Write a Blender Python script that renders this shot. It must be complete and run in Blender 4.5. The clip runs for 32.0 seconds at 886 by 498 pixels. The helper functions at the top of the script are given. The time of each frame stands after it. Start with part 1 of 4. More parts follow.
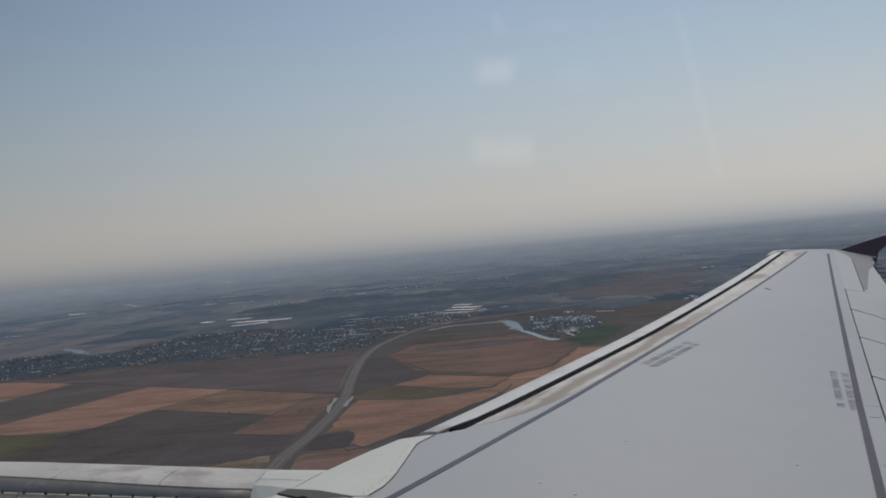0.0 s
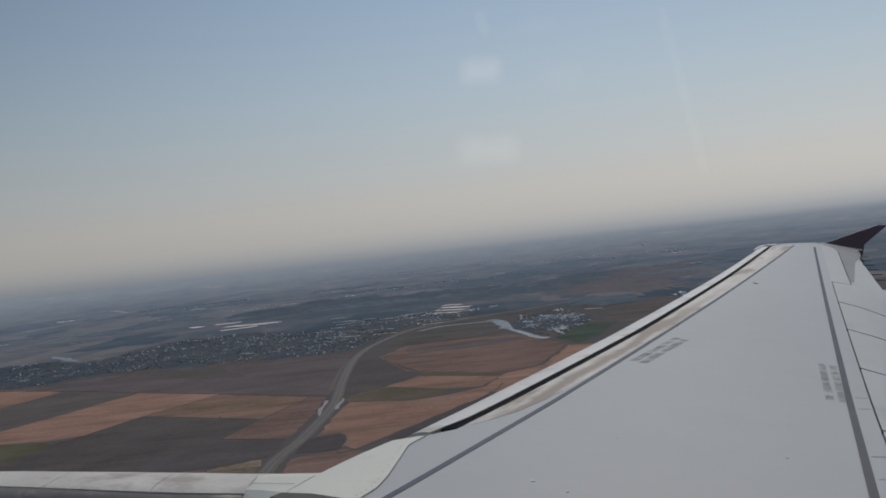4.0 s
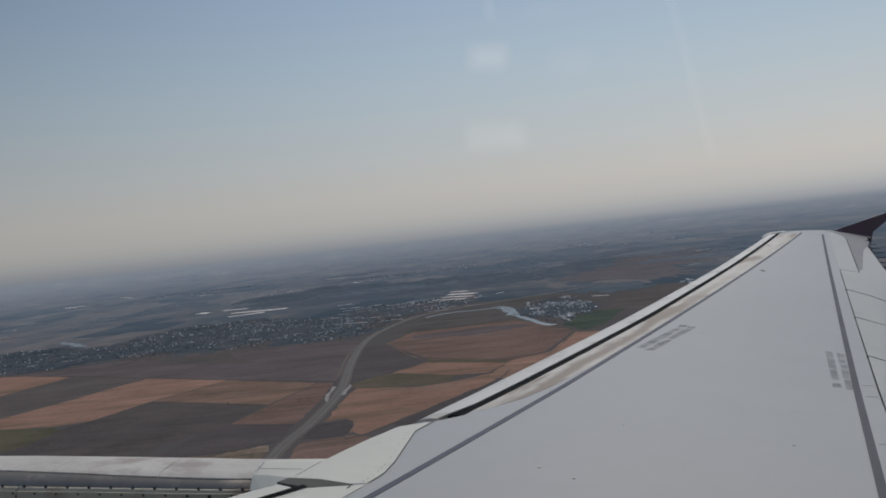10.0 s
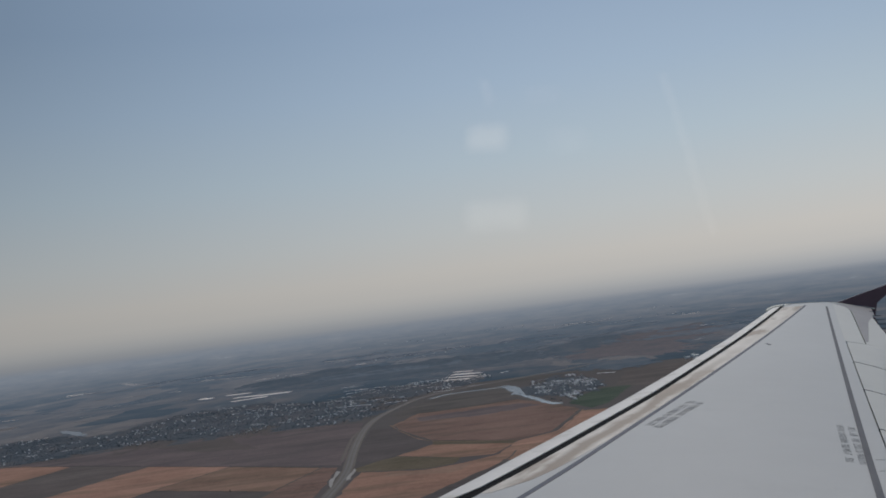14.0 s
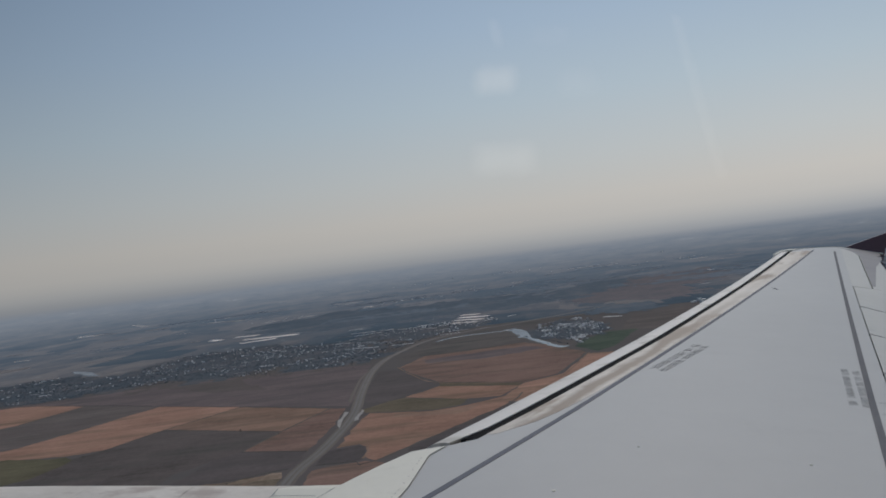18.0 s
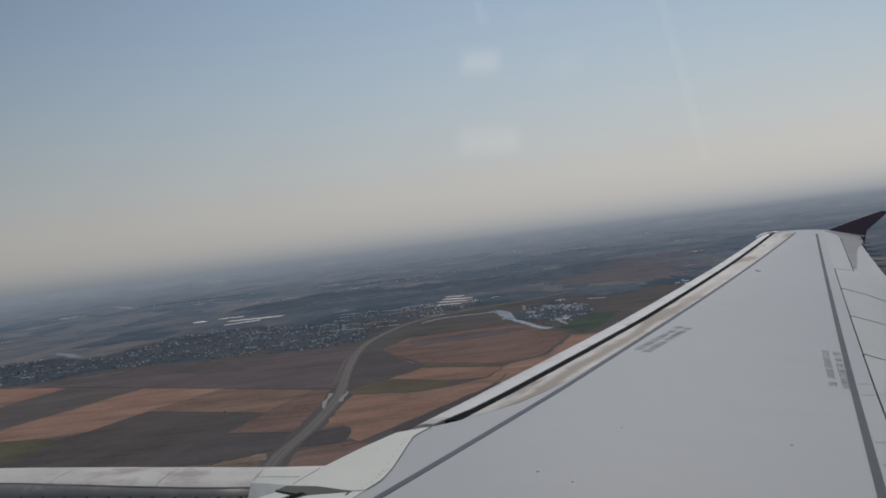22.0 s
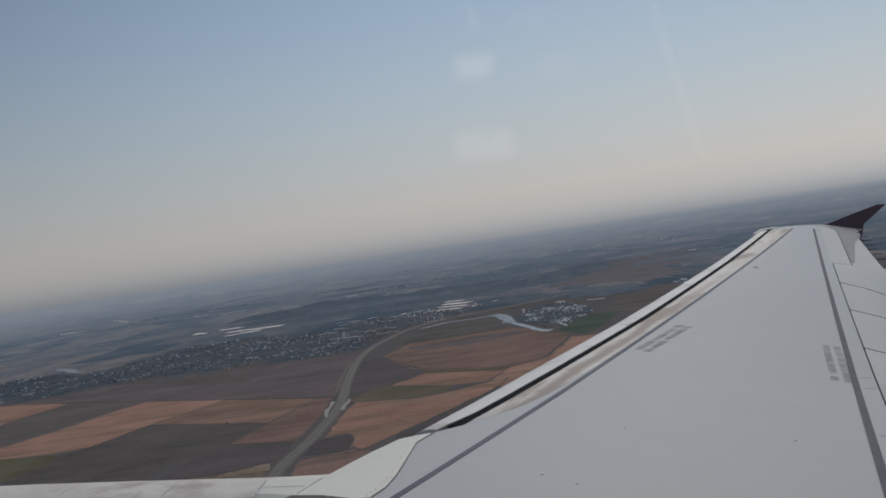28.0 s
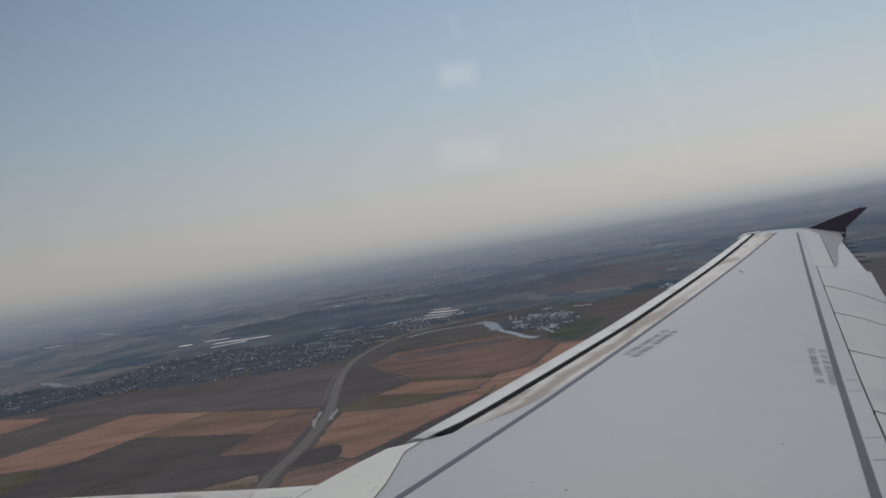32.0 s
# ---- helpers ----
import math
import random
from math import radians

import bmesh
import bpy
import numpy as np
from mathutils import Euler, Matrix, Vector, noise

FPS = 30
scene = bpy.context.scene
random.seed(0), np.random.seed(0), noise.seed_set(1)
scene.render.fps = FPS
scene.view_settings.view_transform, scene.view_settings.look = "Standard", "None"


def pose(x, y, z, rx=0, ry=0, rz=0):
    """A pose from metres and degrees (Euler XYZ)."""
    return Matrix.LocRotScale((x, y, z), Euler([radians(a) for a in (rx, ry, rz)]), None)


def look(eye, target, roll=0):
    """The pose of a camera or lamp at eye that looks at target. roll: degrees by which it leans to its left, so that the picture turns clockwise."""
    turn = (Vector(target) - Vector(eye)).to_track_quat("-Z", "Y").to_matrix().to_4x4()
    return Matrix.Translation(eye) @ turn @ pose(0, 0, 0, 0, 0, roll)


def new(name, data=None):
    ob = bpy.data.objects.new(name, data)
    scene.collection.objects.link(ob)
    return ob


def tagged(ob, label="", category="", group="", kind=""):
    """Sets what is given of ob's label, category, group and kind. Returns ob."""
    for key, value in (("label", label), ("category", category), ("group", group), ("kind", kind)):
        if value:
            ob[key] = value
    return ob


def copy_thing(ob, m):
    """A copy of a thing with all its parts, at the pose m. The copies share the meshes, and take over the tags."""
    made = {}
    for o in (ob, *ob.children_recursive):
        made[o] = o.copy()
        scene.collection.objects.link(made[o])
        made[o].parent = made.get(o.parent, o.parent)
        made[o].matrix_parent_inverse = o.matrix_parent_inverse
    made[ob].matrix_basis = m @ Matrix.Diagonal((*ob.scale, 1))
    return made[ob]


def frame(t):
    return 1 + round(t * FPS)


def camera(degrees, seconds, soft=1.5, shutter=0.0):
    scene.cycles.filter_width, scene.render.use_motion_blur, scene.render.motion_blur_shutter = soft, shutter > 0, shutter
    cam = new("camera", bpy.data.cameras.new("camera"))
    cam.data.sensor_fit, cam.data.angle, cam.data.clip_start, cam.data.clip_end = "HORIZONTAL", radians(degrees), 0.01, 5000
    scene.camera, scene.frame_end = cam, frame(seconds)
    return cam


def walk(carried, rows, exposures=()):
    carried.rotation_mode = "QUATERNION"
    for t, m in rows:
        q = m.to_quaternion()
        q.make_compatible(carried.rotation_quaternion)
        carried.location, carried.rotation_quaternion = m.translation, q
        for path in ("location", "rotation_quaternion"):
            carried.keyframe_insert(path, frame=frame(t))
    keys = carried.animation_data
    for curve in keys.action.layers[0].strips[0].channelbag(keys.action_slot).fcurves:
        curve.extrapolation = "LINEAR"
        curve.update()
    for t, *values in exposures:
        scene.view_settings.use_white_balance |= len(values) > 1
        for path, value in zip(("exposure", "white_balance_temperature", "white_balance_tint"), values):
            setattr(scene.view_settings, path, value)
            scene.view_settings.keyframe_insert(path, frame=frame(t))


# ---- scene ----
cam = camera(52.0, 32.0, soft=1.8)

# ---- the camera: carried inside a cabin window seat, turning in the hand ----
EYE = (0.0, 0.0, 300.0)
TURNS = (
    "0 89.471 5.288 .484|.5 90.528 5.473 .578|1 91.049 5.607 .555|1.5 91.216 5.932 .442|2 91.192 5.95 .191|2.5 90.759 5.694 -.077|3 90.072 5.803 -.216|3.5 89.442 6.034 -.303|"
    "5.5 89.422 6.91 -.05|6 89.456 6.709 -.134|6.5 89.764 6.592 -.221|7 90.206 6.523 -.239|7.5 90.495 6.594 -.235|8 91.395 6.842 -.152|8.5 91.877 6.767 0|9 90.585 6.448 .192|9.5 88.915 6.291 .305|"
    "10 88.634 6.228 .183|10.5 88.256 6.485 -.062|11 88.537 6.519 -.37|11.5 88.74 6.655 -.572|12 89.818 6.434 -.559|12.5 91.301 6.539 -.459|13 92.992 6.558 -.183|13.5 93.947 6.842 .006|"
    "14 93.675 7.371 .356|14.5 92.615 7.591 .581|16.5 89.006 6.824 1.017|17 89.375 6.679 1.292|17.5 89.881 7.077 1.474|18 90.181 7.176 .825|18.5 90.516 7.292 .822|19 90.75 7.411 .803|"
    "19.5 90.902 7.323 .697|20 90.937 7.488 .444|20.5 90.82 7.114 .145|21 90.352 7.198 -.02|21.5 89.613 7.114 -.096|22 88.908 7.078 -.147|22.5 88.699 7.353 -.154|23 88.79 7.344 -.155|"
    "23.5 89.198 7.506 -.178|24 89.845 7.647 -.249|24.5 89.799 7.589 -.258|25 89.934 7.953 -.197|25.5 89.783 8.303 -.216|27.5 89.459 8.571 -.157|28 89.21 8.628 -.297|28.5 89.244 8.557 -.304|"
    "29 88.425 8.465 -.355|29.5 88.055 8.482 -.427|30 88.623 8.7 -.415|30.5 89.332 8.93 -.467|31 90.006 8.983 -.578|31.5 90.259 9.271 -.943|32 89.585 9.344 -1.198")
CABIN_FRAME = pose(*EYE, 0.36)  # the aircraft's mean attitude over the land
rows = []
for row in TURNS.split("|"):
    sec, rx, ry, rz = (float(v) for v in row.split())
    rows.append((sec, CABIN_FRAME @ pose(0, 0, 0, rx, ry, rz)))
walk(cam, rows)

# ---- sky and sun ----
SUN_AZ, SUN_EL = radians(18), radians(50)
world = bpy.data.worlds.new("world")
scene.world = world
world.use_nodes = True
wn = world.node_tree
wn.nodes.clear()


def node(tree, kind, **values):
    n = tree.nodes.new(kind)
    for key, value in values.items():
        n.inputs[key.replace("_", " ")].default_value = value
    return n


def ramp(tree, stops, mode="LINEAR"):
    n = tree.nodes.new("ShaderNodeValToRGB")
    n.color_ramp.interpolation = mode
    e = n.color_ramp.elements
    while len(e) < len(stops):
        e.new(0.5)
    for el, (at, col) in zip(e, stops):
        el.position, el.color = at, (*col, 1)
    return n


def maths(tree, op, a, b=None, clamp=False):
    n = tree.nodes.new("ShaderNodeMath")
    n.operation, n.use_clamp = op, clamp
    for i, v in enumerate((a, b)):
        if v is None:
            continue
        if isinstance(v, (int, float)):
            n.inputs[i].default_value = v
        else:
            tree.links.new(v, n.inputs[i])
    return n.outputs[0]


coord = wn.nodes.new("ShaderNodeTexCoord")
split = wn.nodes.new("ShaderNodeSeparateXYZ")
wn.links.new(coord.outputs["Generated"], split.inputs[0])
height = maths(wn, "ADD", maths(wn, "MULTIPLY", split.outputs["Z"], 0.5), 0.5)
haze_sky = ramp(wn, [(0.49, (.19, .21, .245)), (0.499, (.262, .278, .302)), (0.5035, (.340, .348, .356)), (0.510, (.422, .416, .404)), (0.522, (.458, .447, .428)), (0.545, (.415, .448, .466)),
                     (0.58, (.342, .424, .494)), (0.62, (.269, .366, .484)), (0.66, (.208, .303, .435)), (0.80, (.17, .265, .41)), (1.0, (.14, .23, .39))])
wn.links.new(height, haze_sky.inputs[0])
side = maths(wn, "ADD", maths(wn, "MULTIPLY", split.outputs["X"], 0.38), 1.0)
aside = maths(wn, "MULTIPLY", maths(wn, "MULTIPLY", split.outputs["X"], split.outputs["X"]), maths(wn, "MAXIMUM", split.outputs["Z"], 0.0))
side = maths(wn, "MAXIMUM", maths(wn, "SUBTRACT", side, maths(wn, "MULTIPLY", aside, 3.0)), 0.7)
sky = wn.nodes.new("ShaderNodeTexSky")
sky.sky_type, sky.sun_disc, sky.sun_elevation, sky.sun_rotation = "NISHITA", False, SUN_EL, SUN_AZ
sky.dust_density, sky.air_density = 6.0, 1.2
b1, b2 = node(wn, "ShaderNodeBackground"), node(wn, "ShaderNodeBackground", Strength=0.006)
wn.links.new(haze_sky.outputs[0], b1.inputs["Color"])
wn.links.new(side, b1.inputs["Strength"])
wn.links.new(sky.outputs[0], b2.inputs["Color"])
add, out = wn.nodes.new("ShaderNodeAddShader"), wn.nodes.new("ShaderNodeOutputWorld")
wn.links.new(b1.outputs[0], add.inputs[0])
wn.links.new(b2.outputs[0], add.inputs[1])
wn.links.new(add.outputs[0], out.inputs[0])

sun = new("sun", bpy.data.lights.new("sun", "SUN"))
sun.data.energy, sun.data.angle, sun.data.color = 1.68, radians(1.0), (1.0, 0.91, 0.79)
sun_from = Vector((math.sin(SUN_AZ) * math.cos(SUN_EL), math.cos(SUN_AZ) * math.cos(SUN_EL), math.sin(SUN_EL)))
sun.matrix_world = look(Vector((0, 0, 400)) + sun_from * 10, (0, 0, 400))


# ---- materials ----
def material(name, low, high, scale=1.0, rough=0.6, metal=0.0, bump=0.0, detail=6.0, spots=None, coat=0.0, rand=0.0, spec=0.5):
    """Noise between two colours at two scales; spots: (colour, share, scale)."""
    m = bpy.data.materials.new(name)
    m.use_nodes = True
    t = m.node_tree
    p = t.nodes["Principled BSDF"]
    p.inputs["Roughness"].default_value, p.inputs["Metallic"].default_value = rough, metal
    p.inputs["Coat Weight"].default_value = coat
    p.inputs["Specular IOR Level"].default_value = spec
    c = t.nodes.new("ShaderNodeTexCoord")
    at = c.outputs["Object"]
    n1 = node(t, "ShaderNodeTexNoise", Scale=scale, Detail=detail, Roughness=0.6)
    n2 = node(t, "ShaderNodeTexNoise", Scale=scale * 9.3, Detail=4.0, Roughness=0.65)
    t.links.new(at, n1.inputs["Vector"])
    t.links.new(at, n2.inputs["Vector"])
    v = maths(t, "ADD", maths(t, "MULTIPLY", n1.outputs[0], 0.68), maths(t, "MULTIPLY", n2.outputs[0], 0.32))
    if rand:
        info = t.nodes.new("ShaderNodeObjectInfo")
        v = maths(t, "ADD", v, maths(t, "MULTIPLY", maths(t, "SUBTRACT", info.outputs["Random"], 0.5), rand))
    r = ramp(t, [(0.30, low), (0.70, high)])
    t.links.new(v, r.inputs[0])
    colour = r.outputs[0]
    if spots:
        n3 = node(t, "ShaderNodeTexNoise", Scale=spots[2], Detail=5.0, Roughness=0.6)
        if len(spots) > 3:
            along = t.nodes.new("ShaderNodeMapping")
            along.vector_type = "TEXTURE"
            along.inputs["Rotation"].default_value, along.inputs["Scale"].default_value = (0, 0, radians(-spots[3])), (4.5, .6, .6)
            t.links.new(at, along.inputs["Vector"])
            t.links.new(along.outputs[0], n3.inputs["Vector"])
        else:
            t.links.new(at, n3.inputs["Vector"])
        k = ramp(t, [(1 - spots[1] - 0.06, (0, 0, 0)), (1 - spots[1] + 0.06, (1, 1, 1))])
        t.links.new(n3.outputs[0], k.inputs[0])
        mix = t.nodes.new("ShaderNodeMix")
        mix.data_type = "RGBA"
        mix.inputs[7].default_value = (*spots[0], 1)
        t.links.new(k.outputs[0], mix.inputs[0])
        t.links.new(colour, mix.inputs[6])
        colour = mix.outputs[2]
    t.links.new(colour, p.inputs["Base Color"])
    if bump:
        bn = node(t, "ShaderNodeBump", Strength=bump, Distance=0.02)
        t.links.new(n2.outputs[0], bn.inputs["Height"])
        t.links.new(bn.outputs[0], p.inputs["Normal"])
    return m


WING_GREY = material("wing_grey_paint", (.378, .364, .348), (.424, .409, .391), 0.45, 0.36, spots=((.366, .352, .336), .32, 1.3), spec=.32)
PANEL_GREY = material("panel_grey_paint", (.45, .436, .40), (.505, .488, .45), 1.1, 0.45, spots=((.38, .38, .365), .35, 2.0))
WHITE = material("white_paint", (.585, .555, .475), (.66, .63, .54), 1.6, 0.42, spots=((.525, .495, .415), .35, 4.0))
SLAT = material("slat_bare_paint", (.54, .51, .48), (.65, .615, .58), 1.3, 0.5, spots=((.42, .39, .345), .4, 3.0))
DIRTY = material("dirty_cream_strip", (.42, .375, .325), (.56, .52, .48), 1.2, 0.55, spots=((.235, .185, .145), .44, 2.6, 25))
# a long brown smear of dirt along the middle of the cream strip, densest inboard
dt = DIRTY.node_tree
dc, dx = dt.nodes.new("ShaderNodeTexCoord"), dt.nodes.new("ShaderNodeSeparateXYZ")
dt.links.new(dc.outputs["Object"], dx.inputs[0])
du = maths(dt, "ADD", dx.outputs["Y"], maths(dt, "MULTIPLY", dx.outputs["X"], 0.467))
dn = node(dt, "ShaderNodeTexNoise", Scale=2.2, Detail=6.0, Roughness=0.65)
dt.links.new(dc.outputs["Object"], dn.inputs["Vector"])
du = maths(dt, "ADD", du, maths(dt, "MULTIPLY", maths(dt, "SUBTRACT", dn.outputs[0], 0.5), 0.16))
off_mid = maths(dt, "ABSOLUTE", maths(dt, "ADD", du, 0.105))
across = node(dt, "ShaderNodeMapRange", From_Min=0.075, From_Max=0.025)
dt.links.new(off_mid, across.inputs["Value"])
inboard = node(dt, "ShaderNodeMapRange", From_Min=11.5, From_Max=8.5, To_Min=0.15, To_Max=0.95)
dt.links.new(dx.outputs["X"], inboard.inputs["Value"])
dm = dt.nodes.new("ShaderNodeMix")
dm.data_type = "RGBA"
dm.inputs[7].default_value = (.19, .142, .108, 1)
dt.links.new(maths(dt, "MULTIPLY", across.outputs["Result"], inboard.outputs["Result"]), dm.inputs[0])
dp = dt.nodes["Principled BSDF"]
dt.links.new(dp.inputs["Base Color"].links[0].from_socket, dm.inputs[6])
dt.links.new(dm.outputs[2], dp.inputs["Base Color"])
STRIPE = material("grey_stripe_paint", (.098, .099, .110), (.130, .131, .143), 3.0, 0.75, spec=.15)
FRONT_STRIPE = material("faded_stripe_paint", (.088, .094, .117), (.116, .123, .150), 3.0, 0.7, spec=.2)
SEAM = material("panel_joint", (.03, .03, .035), (.06, .06, .065), 8.0, 0.8)
LETTER = material("worn_grey_letters", (.19, .195, .205), (.25, .25, .26), 9.0, 0.6)
PALE_LETTER = material("faded_grey_letters", (.19, .188, .188), (.24, .237, .233), 6.0, 0.36)
BAY = material("shaded_bay_paint", (.040, .040, .035), (.075, .074, .064), 6.0, 0.8)
LETTER_GREY = material("worn_dark_letters", (.15, .148, .150), (.20, .197, .195), 6.0, 0.4)
GAP_BLACK = material("dark_gap", (.010, .010, .011), (.016, .016, .017), 4.0, 0.95, spec=.05)
PURPLE = material("dark_purple_paint", (.050, .018, .036), (.075, .028, .052), 1.5, 0.3)
MAUVE = material("mauve_grey_paint", (.20, .185, .19), (.25, .235, .235), 1.5, 0.5)
METAL = material("dull_bare_metal", (.150, .138, .126), (.235, .215, .195), 2.2, 0.56, metal=0.8, spots=((.30, .265, .23), .36, 6.0))
SIDE = material("stained_grey_panel", (.40, .355, .28), (.50, .445, .355), 3.0, 0.7, spots=((.27, .205, .155), .42, 3.0), spec=.25)
PINKISH = material("weathered_pinkish_paint", (.43, .38, .33), (.62, .57, .51), 3.4, 0.42, spots=((.34, .275, .235), .43, 4.0))
STEEL = material("dark_fastener", (.04, .04, .045), (.09, .09, .095), 20.0, 0.5, metal=0.5)
CABIN = material("cabin_lining", (.45, .45, .44), (.52, .52, .50), 2.0, 0.7)

# ---- the aircraft's shape: x outboard, y forward, z up ----
T27 = math.tan(radians(27.0))


def chord(x):
    return float(np.interp(x, [1.98, 6.4, 17], [6.0, 3.85, 1.5]))


def lead(x):
    return -(x - 1.98) * T27


def hinge(x):
    return -6.698 - 0.3535 * (x - 11.81)


def skin(x, y):
    """Height of the wing's upper surface; behind the spoiler hinge it droops."""
    h = hinge(x)
    yy = max(y, h)
    c = (lead(x) - yy) / chord(x)
    z = (x - 1.98) * 0.0893 + 0.35 * ((x - 1.98) / 15) ** 2 + chord(x) * 0.045 * (1 - ((min(max(c, -.2), 1.2) - .38) / .62) ** 2)
    return z - 0.19 * max(0, h - y)


def front_gap(x):
    return float(np.interp(x, [1.9, 5.0, 5.64, 5.79, 5.90, 6.72, 8.74, 12.5, 16.53, 17.2], [-0.7, -2.2, -2.475, -2.565, -2.725, -3.125, -4.095, -5.80, -7.587, -7.89]))


def front_line(x):
    return -2.717 - 0.467 * (x - 5.353)


def rear_line(x):
    return -8.109 - 0.3527 * (x - 16.125)


def aileron_line(x):
    return -7.035 - 0.361 * (x - 12.178)


def trail(x):
    return -7.55 - 0.345 * (x - 12.708)


def mesh_of(name, verts, faces, mat, smooth=False):
    me = bpy.data.meshes.new(name)
    me.from_pydata(verts, [], faces)
    me.materials.append(mat)
    if smooth:
        me.polygons.foreach_set("use_smooth", [True] * len(me.polygons))
    me.update()
    return me


def piece(name, verts, faces, mat, parent, label="", smooth=False, recalc=True):
    me = mesh_of(name, verts, faces, mat, smooth)
    if recalc:
        bm = bmesh.new()
        bm.from_mesh(me)
        bmesh.ops.recalc_face_normals(bm, faces=bm.faces)
        bm.to_mesh(me)
        bm.free()
    ob = new(name, me)
    ob.parent = parent
    if label:
        ob["label"] = label
    return ob


def grid_faces(nu, nv, start=0):
    return [(start + i * nv + j, start + (i + 1) * nv + j, start + (i + 1) * nv + j + 1, start + i * nv + j + 1) for i in range(nu - 1) for j in range(nv - 1)]


def slab(tops, depth):
    """A closed slab below a grid of top points (rows of equal length)."""
    nu, nv = len(tops), len(tops[0])
    verts = [p for row in tops for p in row] + [(p[0], p[1], p[2] - depth) for row in tops for p in row]
    k = nu * nv
    faces = grid_faces(nu, nv) + [tuple(reversed(f)) for f in grid_faces(nu, nv, k)]
    for i in range(nu - 1):
        for j in (0, nv - 1):
            a, b = i * nv + j, (i + 1) * nv + j
            faces.append((a, b, b + k, a + k))
    for j in range(nv - 1):
        for i in (0, nu - 1):
            a, b = i * nv + j, i * nv + j + 1
            faces.append((a, b, b + k, a + k))
    return verts, faces


def wing_sheet(x0, x1, ya, yb, lift, nx=24, ny=6):
    """Top points on the wing between two lines ya(x), yb(x)."""
    return [[(x, y, skin(x, y) + lift) for y in (ya(x) + (yb(x) - ya(x)) * j / (ny - 1) for j in range(ny))] for x in (x0 + (x1 - x0) * i / (nx - 1) for i in range(nx))]


def band(name, x0, x1, ya, yb, lift, mat, parent, label="", depth=0.004, nx=40, ny=3):
    return piece(name, *slab(wing_sheet(x0, x1, ya, yb, lift, nx, ny), depth), mat, parent, label)


airliner = tagged(new("airliner"), "white and grey airliner with dark purple wing tip, flying over fields", "aircraft")
airliner.matrix_world = CABIN_FRAME @ pose(-2.983, -1.690, -0.854, 4.936, 2.986, 87.930)

# main wing: upper skin with a rounded nose, and a lower skin
xs = sorted([1.9 + (16.9 - 1.9) * i / 60 for i in range(61)] + [5.64, 5.72, 5.79, 5.845])
prof = []
for x in xs:
    yf, yr = front_gap(x), hinge(x) + 0.005
    row = [(x, yf - 0.05, skin(x, yf) - 0.55 * chord(x) * 0.1), (x, yf + 0.10, skin(x, yf) - 0.20), (x, yf + 0.085, skin(x, yf) - 0.10), (x, yf + 0.035, skin(x, yf) - 0.028)]
    row += [(x, yf + (yr - yf) * j / 14, skin(x, yf + (yr - yf) * j / 14)) for j in range(15)]
    row += [(x, yr, skin(x, yr) - 0.05), (x, yr, skin(x, yr) - 0.07 * chord(x) - .05)]
    prof.append(row)
nv = len(prof[0])
verts = [p for r in prof for p in r]
faces = grid_faces(len(prof), nv) + [(i * nv, i * nv + nv - 1, (i + 1) * nv + nv - 1, (i + 1) * nv) for i in range(len(prof) - 1)]
faces += [tuple(range(nv)), tuple(range((len(prof) - 1) * nv, len(prof) * nv))]
wing = piece("wing", verts, faces, WING_GREY, airliner, "smooth grey painted wing skin", smooth=True)
wing_mod = wing.modifiers.new("edge", "EDGE_SPLIT")
wing_mod.split_angle = radians(35)

band("front_stripe", 2.2, 16.46, lambda x: front_line(x) + .017, lambda x: front_line(x) - .017, .002, FRONT_STRIPE, wing, "dark grey walkway stripe")
band("rear_stripe", 2.2, 16.13, lambda x: rear_line(x) + .017, lambda x: rear_line(x) - .017, .003, STRIPE, wing, "dark grey walkway stripe")
band("leading_edge_strip", 5.98, 16.4, lambda x: front_gap(x) + .001, lambda x: front_gap(x) + (front_line(x) + .026 - front_gap(x)) * float(np.interp(x, [5.98, 6.15, 6.5, 7.0], [.22, .62, .86, 1])), .0010, DIRTY, wing, "cream strip stained with brown dirt", nx=50, ny=6)

# slats, drooped forward of the wing with a dark slot behind
SLAT_PROFILE = [(0, 0), (.09, -.004), (.15, -.014), (.20, -.032), (.25, -.062), (.29, -.105), (.315, -.165), (.305, -.225), (.26, -.26), (.20, -.255), (.15, -.19), (.07, -.09), (.0, -.022)]


def slat_section(x):
    y0 = front_gap(x) + 0.067
    s = float(np.interp(x, [5.86, 6.06, 6.8, 9.0, 16.9], [0.46, 0.76, 0.85, 0.87, 0.62]))
    return [(x + 0.42 * d * s, y0 + 0.907 * d * s, skin(x, y0) + 0.002 + dz * s) for d, dz in SLAT_PROFILE]


for x0, x1 in ((5.86, 8.55), (8.555, 11.25), (11.255, 13.95), (13.955, 16.62)):
    rws = [slat_section(x0 + (x1 - x0) * i / 10) for i in range(11)]
    n = len(SLAT_PROFILE)
    v = [p for r in rws for p in r]
    fs = [(i * n + j, (i + 1) * n + j, (i + 1) * n + (j + 1) % n, i * n + (j + 1) % n) for i in range(10) for j in range(n)]
    fs += [tuple(range(n)), tuple(range(10 * n, 11 * n))]
    s = piece("slat", v, fs, SLAT, airliner, "pale worn leading-edge slat, extended", smooth=True)
    s.modifiers.new("edge", "EDGE_SPLIT").split_angle = radians(50)
# dark inside of the slot: its shade laid in as a black strip
band("slot_seal", 5.92, 16.6, lambda x: front_gap(x) + .085, lambda x: front_gap(x) + .004, -.002, GAP_BLACK, wing, "black rubber seal in the slot behind the slats", depth=.03, nx=60)

# fixed panels aft of the rear spar, spoilers, aileron, flap
SP = [11.81, 10.24, 8.69, 7.24, 5.79, 4.3]


